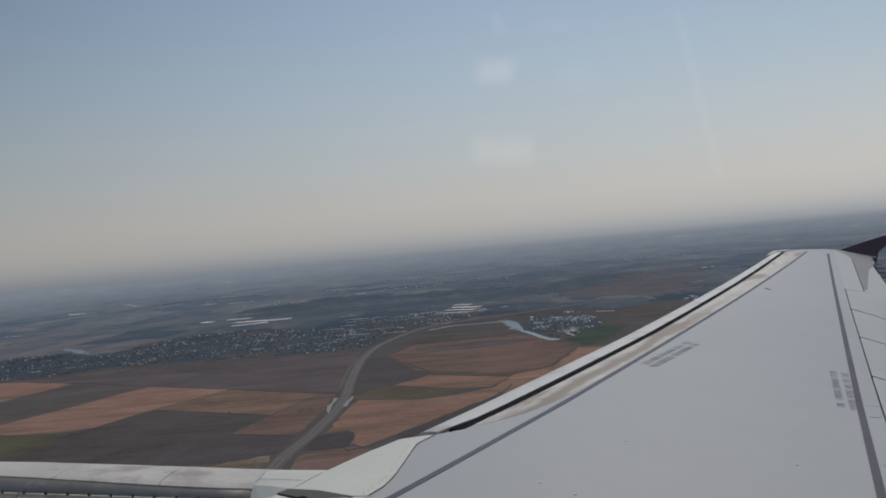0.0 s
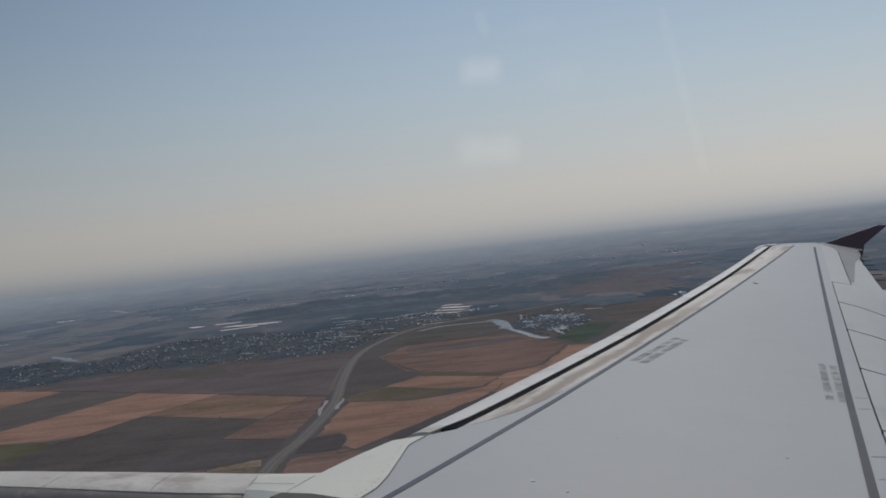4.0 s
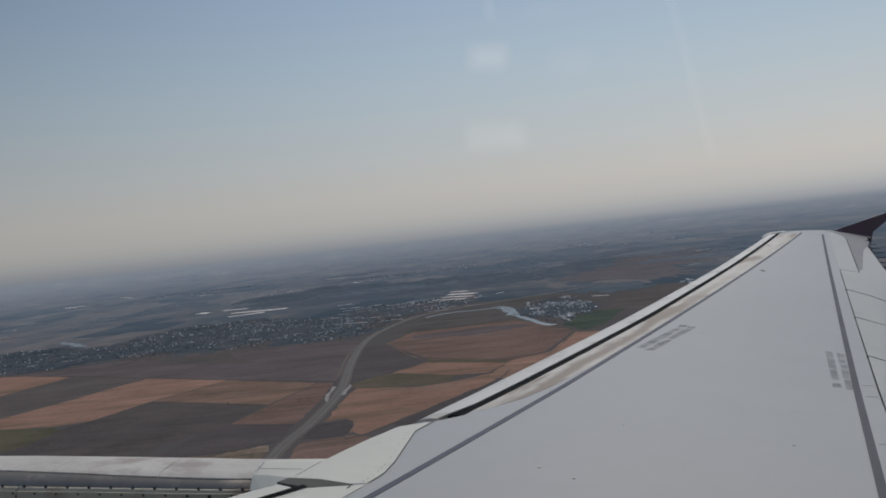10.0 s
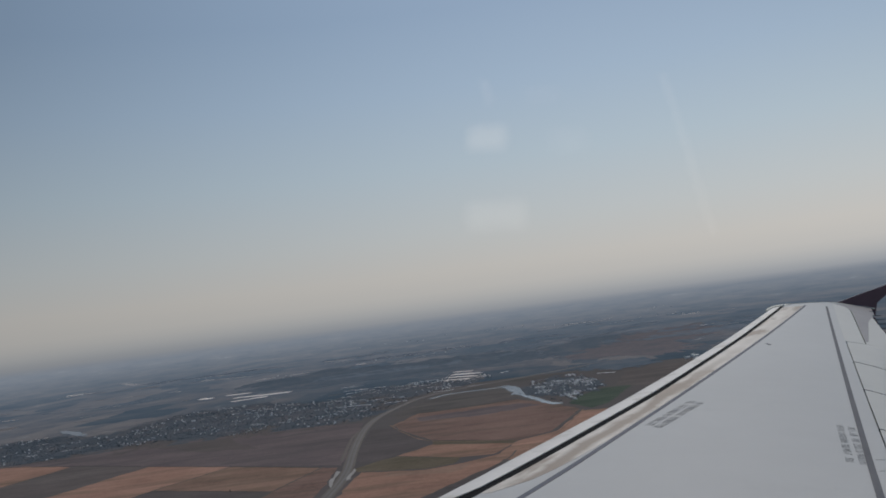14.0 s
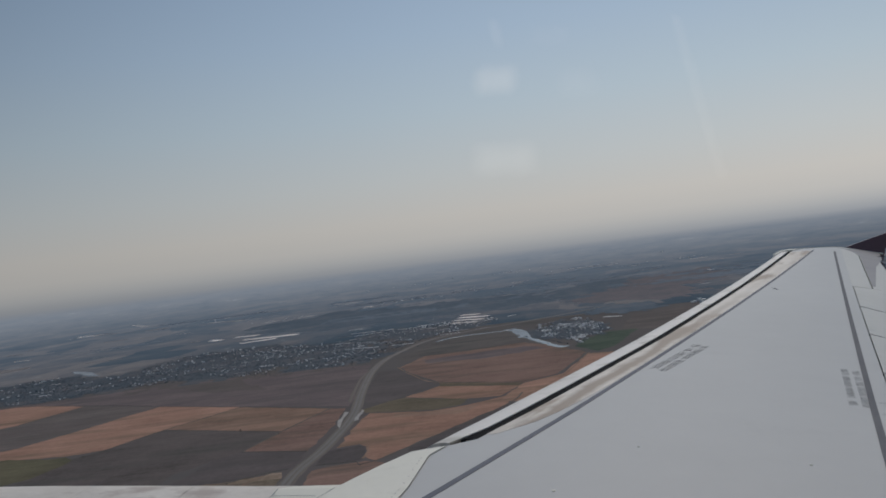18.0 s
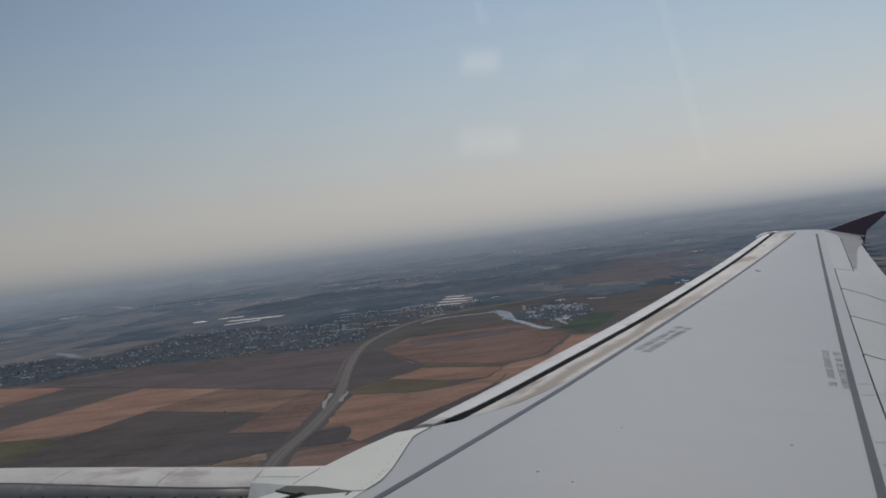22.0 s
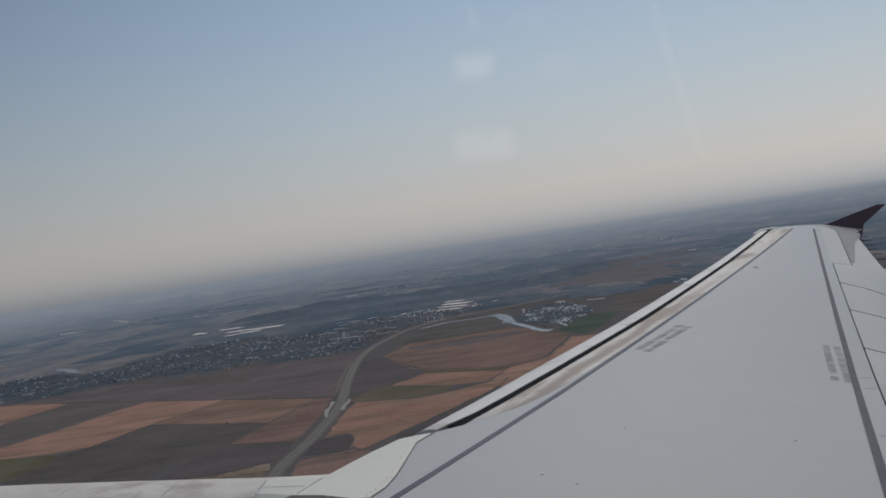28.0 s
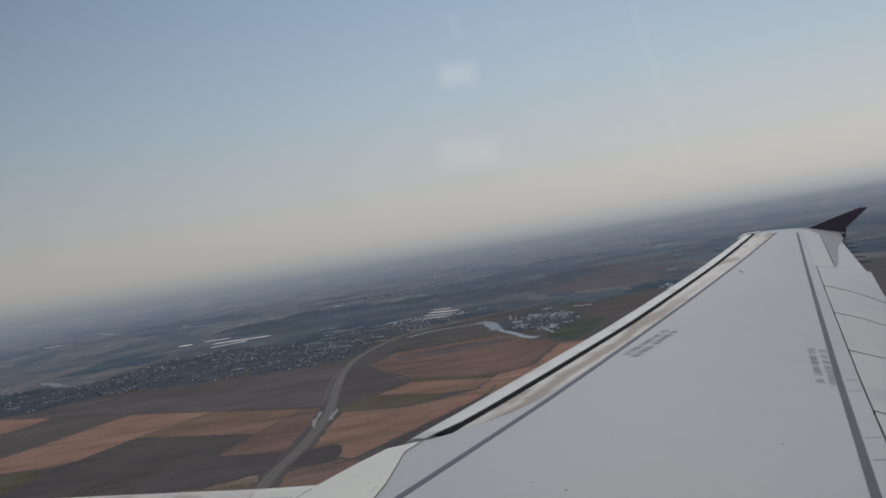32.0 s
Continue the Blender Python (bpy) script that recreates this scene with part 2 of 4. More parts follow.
def droop(x, d):
    """How far a spoiler falls behind its hinge; the outermost one lies nearly straight."""
    return .19 * d + float(np.interp(x, [10.2, 11.8], [1, 0])) * (.06 * d + .30 * d * d)


for a, b in zip(SP, SP[1:]):
    tops = []
    for i in range(6):
        xh = a - .011 + (b + .011 - (a - .011)) * i / 5
        tops.append([(xh - .33 * d, hinge(xh) - .004 - .944 * d, skin(xh, hinge(xh)) - droop(xh, d)) for d in (0, .2, .4, .53)])
    piece("spoiler", *slab(tops, .03), PANEL_GREY, airliner, "pale grey spoiler panel, closed")
    joint = [[(b + e - .33 * d, hinge(b) - .004 - .944 * d, skin(b, hinge(b)) - droop(b, d) + .0015) for d in (0, .2, .4, .53)] for e in (-.0105, .0105)]
    piece("spoiler_gap", *slab(joint, .02), SEAM, airliner, "dark gap between two spoilers")
tops = [[(xh - .33 * d, hinge(xh) - .944 * d, skin(xh, hinge(xh)) - .06 - .24 * d - .42 * max(0, d - .25)) for d in (.05, .25, .5, .75, 1.0, 1.2)] for xh in (11.9 - 9.7 * i / 20 for i in range(21))]
piece("flap", *slab(tops, .06), PANEL_GREY, airliner, "grey trailing-edge flap, extended")
band("aft_panel", 11.83, 16.9, lambda x: hinge(x) + .010, lambda x: aileron_line(x) + .004, .002, PANEL_GREY, airliner, "fixed pale panel ahead of the aileron", depth=.05, nx=20)
band("aileron", 11.84, 16.2, lambda x: aileron_line(x) - .008, lambda x: trail(x), .0, PANEL_GREY, airliner, "pale aileron panel", depth=.03, nx=20, ny=4)
band("tip_panel", 16.22, 16.9, lambda x: aileron_line(x) - .01, lambda x: trail(x) - .02, .0, PANEL_GREY, airliner, "pale fixed tip panel", depth=.03, nx=4, ny=4)
band("mauve_patch", 12.1, 16.87, lambda x: aileron_line(x) + float(np.interp(x, [12.1, 15.7, 16.3, 16.85], [-.012, -.012, .05, .30])), lambda x: aileron_line(x) + float(np.interp(x, [12.1, 15.7, 16.3, 16.85], [-.012, -.012, .05, .30])) - float(np.interp(x, [12.1, 14.5, 16.3, 16.85], [.035, .17, .40, .64])), .004, MAUVE, wing, "mauve grey painted wedge narrowing from the tip", depth=.003, nx=24)
for x in (12.75, 13.3, 13.85, 14.4, 14.95, 15.5, 16.1):
    y = trail(x)
    z = skin(x, y)
    piece("static_wick", [(x + a, y + b, z - .012 + c) for a, b, c in ((0, .05, 0), (.018, .05, 0), (.009, .05, .018), (0, -.15, .004), (.010, -.15, .004), (.005, -.15, .012))],
          [(0, 1, 2), (3, 5, 4), (0, 3, 4, 1), (1, 4, 5, 2), (2, 5, 3, 0)], STEEL, airliner, "thin dark static wick")

# tip cap and wing-tip fence
cap = []
for i in range(9):
    a = i / 8 * math.pi / 2
    x = 16.88 + .10 * math.sin(a)
    drop = .07 * (1 - math.cos(a))
    cap.append([(x, y, skin(16.88, y) - drop + .006) for y in (-7.50 - 1.66 * j / 10 for j in range(11))])
for x0, x1 in ((16.625, 16.70),):
    rws = [slat_section(x0 + (x1 - x0) * i / 3) for i in range(4)]
    n = len(SLAT_PROFILE)
    fs = [(i * n + j, (i + 1) * n + j, (i + 1) * n + (j + 1) % n, i * n + (j + 1) % n) for i in range(3) for j in range(n)]
    piece("slat_end_seal", [p for r in rws for p in r], fs + [tuple(range(n)), tuple(range(3 * n, 4 * n))], GAP_BLACK, airliner, "black end section of the outer slat")
nose = [[(x, y, skin(x, y) + .010 - .5 * max(0, y + 7.50)) for y in (-7.40, -7.46, -7.54, -7.64, -7.76)] for x in (16.735, 16.80, 16.885)]
piece("tip_nose", *slab(nose, .03), WHITE, airliner, "white rounded nose of the wing tip, ahead of a dark slot")
piece("tip_cap", *slab(cap, .02), WHITE, airliner, "white rounded tip fairing", smooth=False)


def fence(name, outline, label):
    n = len(outline)
    v = [(16.93 + lean, y, z) for lean in (0, .05) for y, z in outline]
    piece(name, v, [tuple(range(n)), tuple(range(2 * n - 1, n - 1, -1))] + [(i, (i + 1) % n, n + (i + 1) % n, n + i) for i in range(n)], PURPLE, airliner, label)


fence("upper_fence", [(-8.45, 1.66), (-8.56, 1.725), (-9.02, 1.875), (-9.46, 2.012), (-9.60, 2.004), (-9.22, 1.70), (-9.175, 1.50), (-8.8, 1.56)], "dark purple upper wing-tip fence")
fence("lower_fence", [(-8.3, 1.60), (-8.75, 1.50), (-9.17, 1.46), (-9.3, 1.1), (-9.45, 0.92), (-9.35, 0.90), (-8.9, 1.12)], "dark purple lower wing-tip fence")


# worn unreadable lettering: two lines of small bars beside each stripe
def lettering(ax, ay, bx, by, ox, oy, count, size):
    rng = random.Random(int(ax * 100))
    for line in (0, 1):
        gaps = {rng.randrange(2, count - 2) for _ in range(4)}
        for i in range(count):
            if i in gaps:
                continue
            u = (i + .5) / count
            x, y = ax + (bx - ax) * u + ox * line, ay + (by - ay) * u + oy * line
            L = math.hypot(bx - ax, by - ay)
            ux, uy = (bx - ax) / L, (by - ay) / L
            h, pitch = size * rng.uniform(.9, 1), L / count
            strokes = [(-.30, 0, .07, 1.0), (.26, 0, .07, 1.0)] if rng.random() < .5 else [(-.12, 0, .08, 1.0)]
            strokes.append((.02, rng.choice((-.44, 0, .44)), .30, .13))
            for along, over, half, tall in strokes:
                cx, cy = x + ux * along * pitch - uy * over * h, y + uy * along * pitch + ux * over * h
                tops = [[(cx + ux * e * half * pitch - uy * r * h * tall, cy + uy * e * half * pitch + ux * r * h * tall, 0) for r in (-.5, .5)] for e in (-1, 1)]
                tops = [[(q[0], q[1], skin(q[0], q[1]) + .0009) for q in r] for r in tops]
                piece("letter_bar", *slab(tops, .0006), LETTER_GREY, wing)


lettering(7.45, -3.79, 8.29, -4.245, -.085, -.039, 28, .058)
lettering(7.328, -4.892, 6.378, -4.577, -.052, -.046, 27, .040)
band("scuff_mark", 11.60, 11.73, lambda x: -5.815, lambda x: -5.84, .003, STRIPE, wing, "short dark scuff")
for x, y, s in ((5.02, -3.01, .014), (4.885, -3.12, .010), (5.3, -4.0, .010), (5.6, -3.4, .007)):
    band("chip", x - s * .4, x + s * .4, lambda q: y + s * .5, lambda q: y - s * .5, .003, WHITE, wing, "small white paint chip", nx=3)
for x in (6.45, 6.2, 5.35, 5.05):
    band("hinge_mark", x, x + .011, lambda q: hinge(q) + .075, lambda q: hinge(q) + .015, .0009, PALE_LETTER, wing, depth=.0006, nx=3)

# ---- engine pylon and its fairing ----
PX = 5.55


def pylon_top(y):
    return float(np.interp(y, [-2.4, -1.78, -1.25, -.81, .6, 2.9], [.386, .392, .406, .416, .426, .256]))


def pylon_rows(y0, y1, n, prof_pts):
    got = []
    for i in range(n):
        y = y0 + (y1 - y0) * i / (n - 1)
        half = float(np.interp(y, [-2.4, -1.6, 1.5, 2.9], [.20, .22, .22, .12]))
        got.append([(PX + half * sx, y, pylon_top(y) + dz) for sx, dz in prof_pts])
    return got


BODY = [(1.3, -1.0), (1.2, -.35), (1.1, -.08), (.95, -.018), (.5, 0), (0, .003), (-.5, 0), (-.62, -.003), (-.74, -.010), (-.85, -.021), (-.94, -.036), (-1.01, -.054), (-1.05, -.075), (-1.07, -.2), (-1.08, -.5), (-1.1, -1.0)]
py = pylon_rows(-1.935, 2.9, 25, BODY)
nv = len(BODY)
fs = grid_faces(25, nv) + [tuple(range(nv)), tuple(range(24 * nv, 25 * nv))]
pylon = piece("engine_pylon", [p for r in py for p in r], fs, METAL, airliner, "rounded dark metal edge of the engine pylon", smooth=True)


def body_at(u):
    """A point just outside the pylon's outline, between its corners."""
    i = min(int(u), len(BODY) - 2)
    (xa, za), (xb, zb) = BODY[i], BODY[i + 1]
    return (xa + (xb - xa) * (u - i) - .012, za + (zb - za) * (u - i) + .0035)


def panel_edge(y):
    """The pale top panel's lower edge, shaped along the rounding's change from light to dark; further down towards the
    wing.
    """
    return float(np.interp(y, [-1.93, -1.6, -1.3, -1.0, -.7, -.4, 0], [8.5, 8.3, 7.9, 7.2, 6.6, 6.1, 5.6]))


for y0, y1 in ((-1.93, -1.50), (-1.497, -1.05), (-1.047, -.55), (-.547, .4), (.403, 2.85)):
    rws = []
    for i in range(9):
        y = y0 + (y1 - y0) * i / 8
        rws.append(pylon_rows(y, y + .01, 2, [(.97, -.012), (.5, .004), (.1, .007)] + [body_at(5 + (panel_edge(y) - 5) * j / 7) for j in range(8)])[0])
    piece("pylon_top_panel", *slab(rws, .005), PINKISH, pylon, "weathered pale pinkish top panel", smooth=True).modifiers.new("edge", "EDGE_SPLIT").split_angle = radians(40)
for y0, y1 in ((-1.93, -.95), (-.945, .2), (.205, 2.0)):
    rws = [[(p[0] - .006, p[1], p[2]) for p in r] for r in pylon_rows(y0, y1, 4, [(-1.058, -.060), (-1.068, -.2), (-1.08, -.5)])]
    bk = [[(p[0] + .008, p[1], p[2]) for p in r] for r in rws]
    v = [p for r in rws for p in r] + [p for r in bk for p in r]
    fs = grid_faces(4, 3) + [tuple(reversed(f)) for f in grid_faces(4, 3, 12)] + [(a, b, b + 12, a + 12) for a, b in ((0, 3), (3, 6), (6, 9))]
    piece("side_panel", v, fs, SIDE, pylon, "stained grey access panel on the pylon side")
# bounced light low on the metal edge, put in as a pale strip
for y0, y1 in ((-1.93, -.95), (-.945, .2), (.205, 2.0)):
    rws = [pylon_rows(y, y + .01, 2, [body_at(10.7 + 1.3 * j / 5) for j in range(6)])[0] for y in (y0 + (y1 - y0) * i / 8 for i in range(9))]
    piece("edge_strip", *slab(rws, .005), SIDE, pylon, "worn pale beige strip below the rounded metal edge", smooth=True)
for z0, off in ((-.040, 0), (-.068, .045)):
    for i in range(30):
        y = -1.86 + i * .088 + off
        x = PX - .22 * 1.06 - .004 - (.004 if z0 < -.09 else 0)
        ring = [(x, y + .0075 * math.cos(a), pylon_top(y) + z0 + .0075 * math.sin(a)) for a in (j * math.pi / 3 for j in range(6))]
        piece("fastener", ring + [(x - .006, y, pylon_top(y) + z0)], [(j, (j + 1) % 6, 6) for j in range(6)] + [tuple(range(5, -1, -1))], STEEL, pylon)
fy = -.43
fit_ring = [[(PX - .185 - .03 * h, fy + r * math.cos(a), pylon_top(fy) - .020 + .012 * h + r * math.sin(a)) for a in (j * math.pi / 4 for j in range(8))] for h, r in ((0, .016), (.5, .014), (1, .007))]
piece("drain_fitting", [q for r in fit_ring for q in r], [(i * 8 + j, (i + 1) * 8 + j, (i + 1) * 8 + (j + 1) % 8, i * 8 + (j + 1) % 8) for i in (0, 1) for j in range(8)] + [tuple(range(16, 24)), tuple(range(7, -1, -1))], WHITE, pylon, "small bright round fitting")
# white rear block between the metal pylon and the fairing
rear = [[(5.62, -1.94, .405), (5.31, -1.94, skin(5.31, -1.94)), (5.16, -1.942, skin(5.16, -1.942) - .008), (5.10, -1.945, .40), (5.08, -1.95, .05)],
        [(5.60, -2.03, .41), (5.285, -2.05, skin(5.285, -2.05)), (5.12, -2.02, skin(5.12, -2.02) - .006), (5.05, -2.01, .40), (5.02, -2.01, .05)],
        [(5.55, -2.20, .42), (5.245, -2.186, skin(5.245, -2.186)), (5.05, -2.12, skin(5.05, -2.12) - .004), (4.985, -2.078, .40), (4.97, -2.07, .05)]]
rear_block = piece("pylon_rear_panel", *slab(rear, .01), WHITE, airliner, "white panel at the rear of the pylon")

nac = []
for i in range(15):
    y = -1.6 + 5.6 * i / 14
    r = float(np.interp(y, [-1.6, -.6, 1.0, 2.6, 3.7, 4.0], [.72, .92, 1.10, 1.14, 1.05, .98]))
    nac.append([(PX + .1 + r * math.cos(a), y, -1.0 + r * math.sin(a)) for a in (2 * math.pi * j / 32 for j in range(32))])
v = [p for r in nac for p in r]
fs = [(i * 32 + j, (i + 1) * 32 + j, (i + 1) * 32 + (j + 1) % 32, i * 32 + (j + 1) % 32) for i in range(14) for j in range(32)]
piece("engine_nacelle", v, fs + [tuple(range(32))], WHITE, airliner, "white engine nacelle below the wing", smooth=True)

# white fairing where the pylon meets the wing
REAR = [(5.802, -2.592), (5.72, -2.555), (5.637, -2.522), (5.477, -2.508), (5.157, -2.479), (5.01, -2.454), (4.905, -2.412)]
FRONT = [(5.80, -2.548), (5.753, -2.439), (5.64, -2.378), (5.568, -2.337), (5.401, -2.258), (5.24, -2.188), (5.04, -2.122)]
tops = []
for k, ((xa, ya), (xb, yb)) in enumerate(zip(REAR, FRONT)):
    r = []
    for j in range(9):
        u = j / 8
        sag = .035 * math.sin(math.pi * u) if k == 6 else 0
        x, y = xa + (xb - xa) * u - sag, ya + (yb - ya) * u
        r.append((x, y, skin(x, y) + .002 - .001 * u))
    tops.append(r)
fairing = piece("pylon_fairing", *slab(tops, .014), WHITE, airliner, "white fairing where pylon meets wing")


def strip_on(name, line, w, lift, mat, parent, label=""):
    edge = []
    for i, (x, y) in enumerate(line):
        (xa, ya), (xb, yb) = line[max(i - 1, 0)], line[min(i + 1, len(line) - 1)]
        d = math.hypot(xb - xa, yb - ya)
        nx, ny = -(yb - ya) / d * w / 2, (xb - xa) / d * w / 2
        edge.append([(x + s * nx, y + s * ny, skin(x, y) + lift) for s in (-1, 1)])
    return piece(name, *slab(edge, .001), mat, parent, label)


strip_on("fairing_joint", REAR, .0022, .0042, SEAM, fairing, "dark sealant line")
strip_on("fairing_joint", [(5.24, -2.19), (5.14, -2.155), (5.05, -2.125)], .002, .0035, PALE_LETTER, fairing)
strip_on("panel_joint", [(5.31, -1.95), (5.235, -1.95), (5.16, -1.95)], .0025, .0015, LETTER, rear_block)
strip_on("panel_joint", [(5.21, -1.95), (5.185, -2.03), (5.15, -2.13)], .002, .0015, PALE_LETTER, rear_block)
for (xa, ya), (xb, yb) in zip(REAR[2:], REAR[3:]):
    for u in (.2, .5, .8):
        x, y = xa + (xb - xa) * u, ya + (yb - ya) * u + .028
        strip_on("rivet", [(x, y), (x + .0045, y + .001)], .004, .0042, LETTER, fairing)
# slot under the fairing as a flat plate with its shade in the colour, the white nose behind it and the end of the inner
# slat
bay = [[(5.034, -2.105), (4.984, -2.075)], [(4.99, -2.226), (4.90, -2.19)], [(4.90, -2.36), (4.85, -2.35)]]
piece("slat_track_bay", *slab([[(x, y, skin(x, y) + .003) for x, y in r] for r in bay], .03), BAY, airliner, "dark open slat track bay")
band("inner_nose", 2.3, 4.885, lambda x: front_gap(x) + .06, lambda x: -2.41 - .43 * (x - 4.9), .003, WHITE, wing, "white inner leading edge", nx=20, ny=5)
inner = [[(4.922, -2.092), (4.872, -2.15)], [(4.831, -1.981), (4.78, -2.06)], [(4.2, -1.42), (4.10, -1.52)], [(3.5, -.95), (3.4, -1.1)]]
inner_slat = piece("inner_slat", *slab([[(x, y, skin(x, y) + .012) for x, y in r] for r in inner], .06), WHITE, airliner, "white end of the inner slat")
strip_on("slat_edge", [(4.90, -2.192), (4.775, -2.066), (4.45, -1.80)], .03, .009, GAP_BLACK, inner_slat, "dark underside edge")

# ---- fuselage wall with the cabin window ----
WIN_Y, WIN_Z = -2.83, 1.19
ang = [radians(-180 + 6 * i) for i in range(60)]
ys = [-6.5, -5, -4, -3.3, -3.02, -2.64, -2.3, -1.5, -.5, 1.0]


def tube(r):
    return [[(r * math.cos(a), y, .75 + r * math.sin(a)) for a in ang] for y in ys]


v = [p for r in tube(2.02) for p in r] + [p for r in tube(1.95) for p in r]
n, k = len(ang), len(ang) * len(ys)


def hole(i, j):
    return ys[i] == -3.02 and 6 <= math.degrees(ang[j]) + .01 < 18


fs, rim = [], {}
for i in range(len(ys) - 1):
    for j in range(n):
        if hole(i, j):
            continue
        q = (i * n + j, (i + 1) * n + j, (i + 1) * n + (j + 1) % n, i * n + (j + 1) % n)
        fs += [q, tuple(w + k for w in reversed(q))]
hj = [j for j in range(n) if hole(4, j)]
lo, hi = hj[0], hj[-1] + 1
for j in hj:
    for i in (4, 5):
        a, b = i * n + j, i * n + j + 1
        fs.append((a, b, b + k, a + k))
for j in (lo, hi):
    a, b = 4 * n + j, 5 * n + j
    fs.append((a, b, b + k, a + k))
for i in (0, len(ys) - 1):
    fs.append(tuple(i * n + j for j in range(n)))
fuselage = piece("fuselage_wall", v, fs, CABIN, airliner, "plain pale cabin wall round the window", recalc=False)

# window pane: faint reflections are masks in its gloss, mirroring an added panel behind
pane = bpy.data.materials.new("clear_window_acrylic")
pane.use_nodes = True
pt = pane.node_tree
pt.nodes.clear()
pc, psep = pt.nodes.new("ShaderNodeTexCoord"), pt.nodes.new("ShaderNodeSeparateXYZ")
pt.links.new(pc.outputs["Object"], psep.inputs[0])


def reflection_mask(cy, cz, hy, hz, soft, tilt, amount):
    """A soft-edged mask that puts one reflection into the pane's gloss."""
    dz = maths(pt, "SUBTRACT", psep.outputs["Z"], cz)
    dy = maths(pt, "ADD", maths(pt, "SUBTRACT", psep.outputs["Y"], cy), maths(pt, "MULTIPLY", dz, tilt))
    got = None
    for d, h in ((dy, hy), (dz, hz)):
        m = node(pt, "ShaderNodeMapRange", From_Min=h + soft, From_Max=max(h - soft, 0))
        m.interpolation_type = "SMOOTHSTEP"
        pt.links.new(maths(pt, "ABSOLUTE", d), m.inputs["Value"])
        got = m.outputs["Result"] if got is None else maths(pt, "MULTIPLY", got, m.outputs["Result"])
    return maths(pt, "MULTIPLY", got, amount)


total = None
for args in ((-2.830, 1.2462, .0046, .0028, .0022, .1, .15), (-2.8315, 1.2268, .0072, .0033, .0024, 0, .10), (-2.850, 1.2445, .0042, .0026, .003, 0, .035),
             (-2.8787, 1.240, .0010, .020, .0011, -.233, .04), (-2.8305, 1.2580, .0010, .003, .0012, -.2, .05), (-2.844, 1.2565, .004, .002, .002, .2, .02)):
    one = reflection_mask(*args)
    total = one if total is None else maths(pt, "ADD", total, one)
clear_p, gloss_p = pt.nodes.new("ShaderNodeBsdfTransparent"), node(pt, "ShaderNodeBsdfGlossy", Roughness=0.0)
mix_p, out_p = pt.nodes.new("ShaderNodeMixShader"), pt.nodes.new("ShaderNodeOutputMaterial")
pt.links.new(total, mix_p.inputs[0])
pt.links.new(clear_p.outputs[0], mix_p.inputs[1])
pt.links.new(gloss_p.outputs[0], mix_p.inputs[2])
pt.links.new(mix_p.outputs[0], out_p.inputs["Surface"])
glass = piece("window_pane", [(1.97, -3.02, .94), (1.97, -2.64, .94), (1.97, -2.64, 1.37), (1.97, -3.02, 1.37)], [(0, 1, 2, 3)], pane, airliner, "clear cabin window pane with faint reflections masked into its gloss")
glass.visible_shadow = False


def glow(name, strength):
    m = bpy.data.materials.new(name)
    m.use_nodes = True
    p = m.node_tree.nodes["Principled BSDF"]
    p.inputs["Base Color"].default_value = (.8, .8, .78, 1)
    p.inputs["Emission Color"].default_value, p.inputs["Emission Strength"].default_value = (1, .98, .94, 1), strength
    return m


# added glowing panel, never in view, that brightens the pane's reflections
v = [(.60 + dx, y, z) for dx in (0, -.02) for y, z in ((-3.35, 1.30), (-2.60, 1.30), (-2.60, 1.80), (-3.35, 1.80))]
piece("cabin_lamp", v, [(0, 1, 2, 3), (7, 6, 5, 4), (0, 4, 5, 1), (1, 5, 6, 2), (2, 6, 7, 3), (3, 7, 4, 0)], glow("mirrored_panel_glow", 1.05), airliner, "added unseen glowing panel inside the cabin, mirrored in the window pane")

# ---- the land: a plain plan, in metres, under the eye ----
H, FLAT, RIM = 300.0, 3700.0, 4900.0


def fold(x, y, up=0.0):
    """A point of the flat plan. Past FLAT the plan climbs along its sight line into a bowl, which closes the world at RIM."""
    d = math.hypot(x, y)
    if d <= FLAT:
        return (x, y, up)
    s = (FLAT + (RIM - FLAT) * (d - FLAT) / (d - FLAT + RIM - FLAT)) / d
    return (x * s, y * s, H * (1 - s) + up * s)


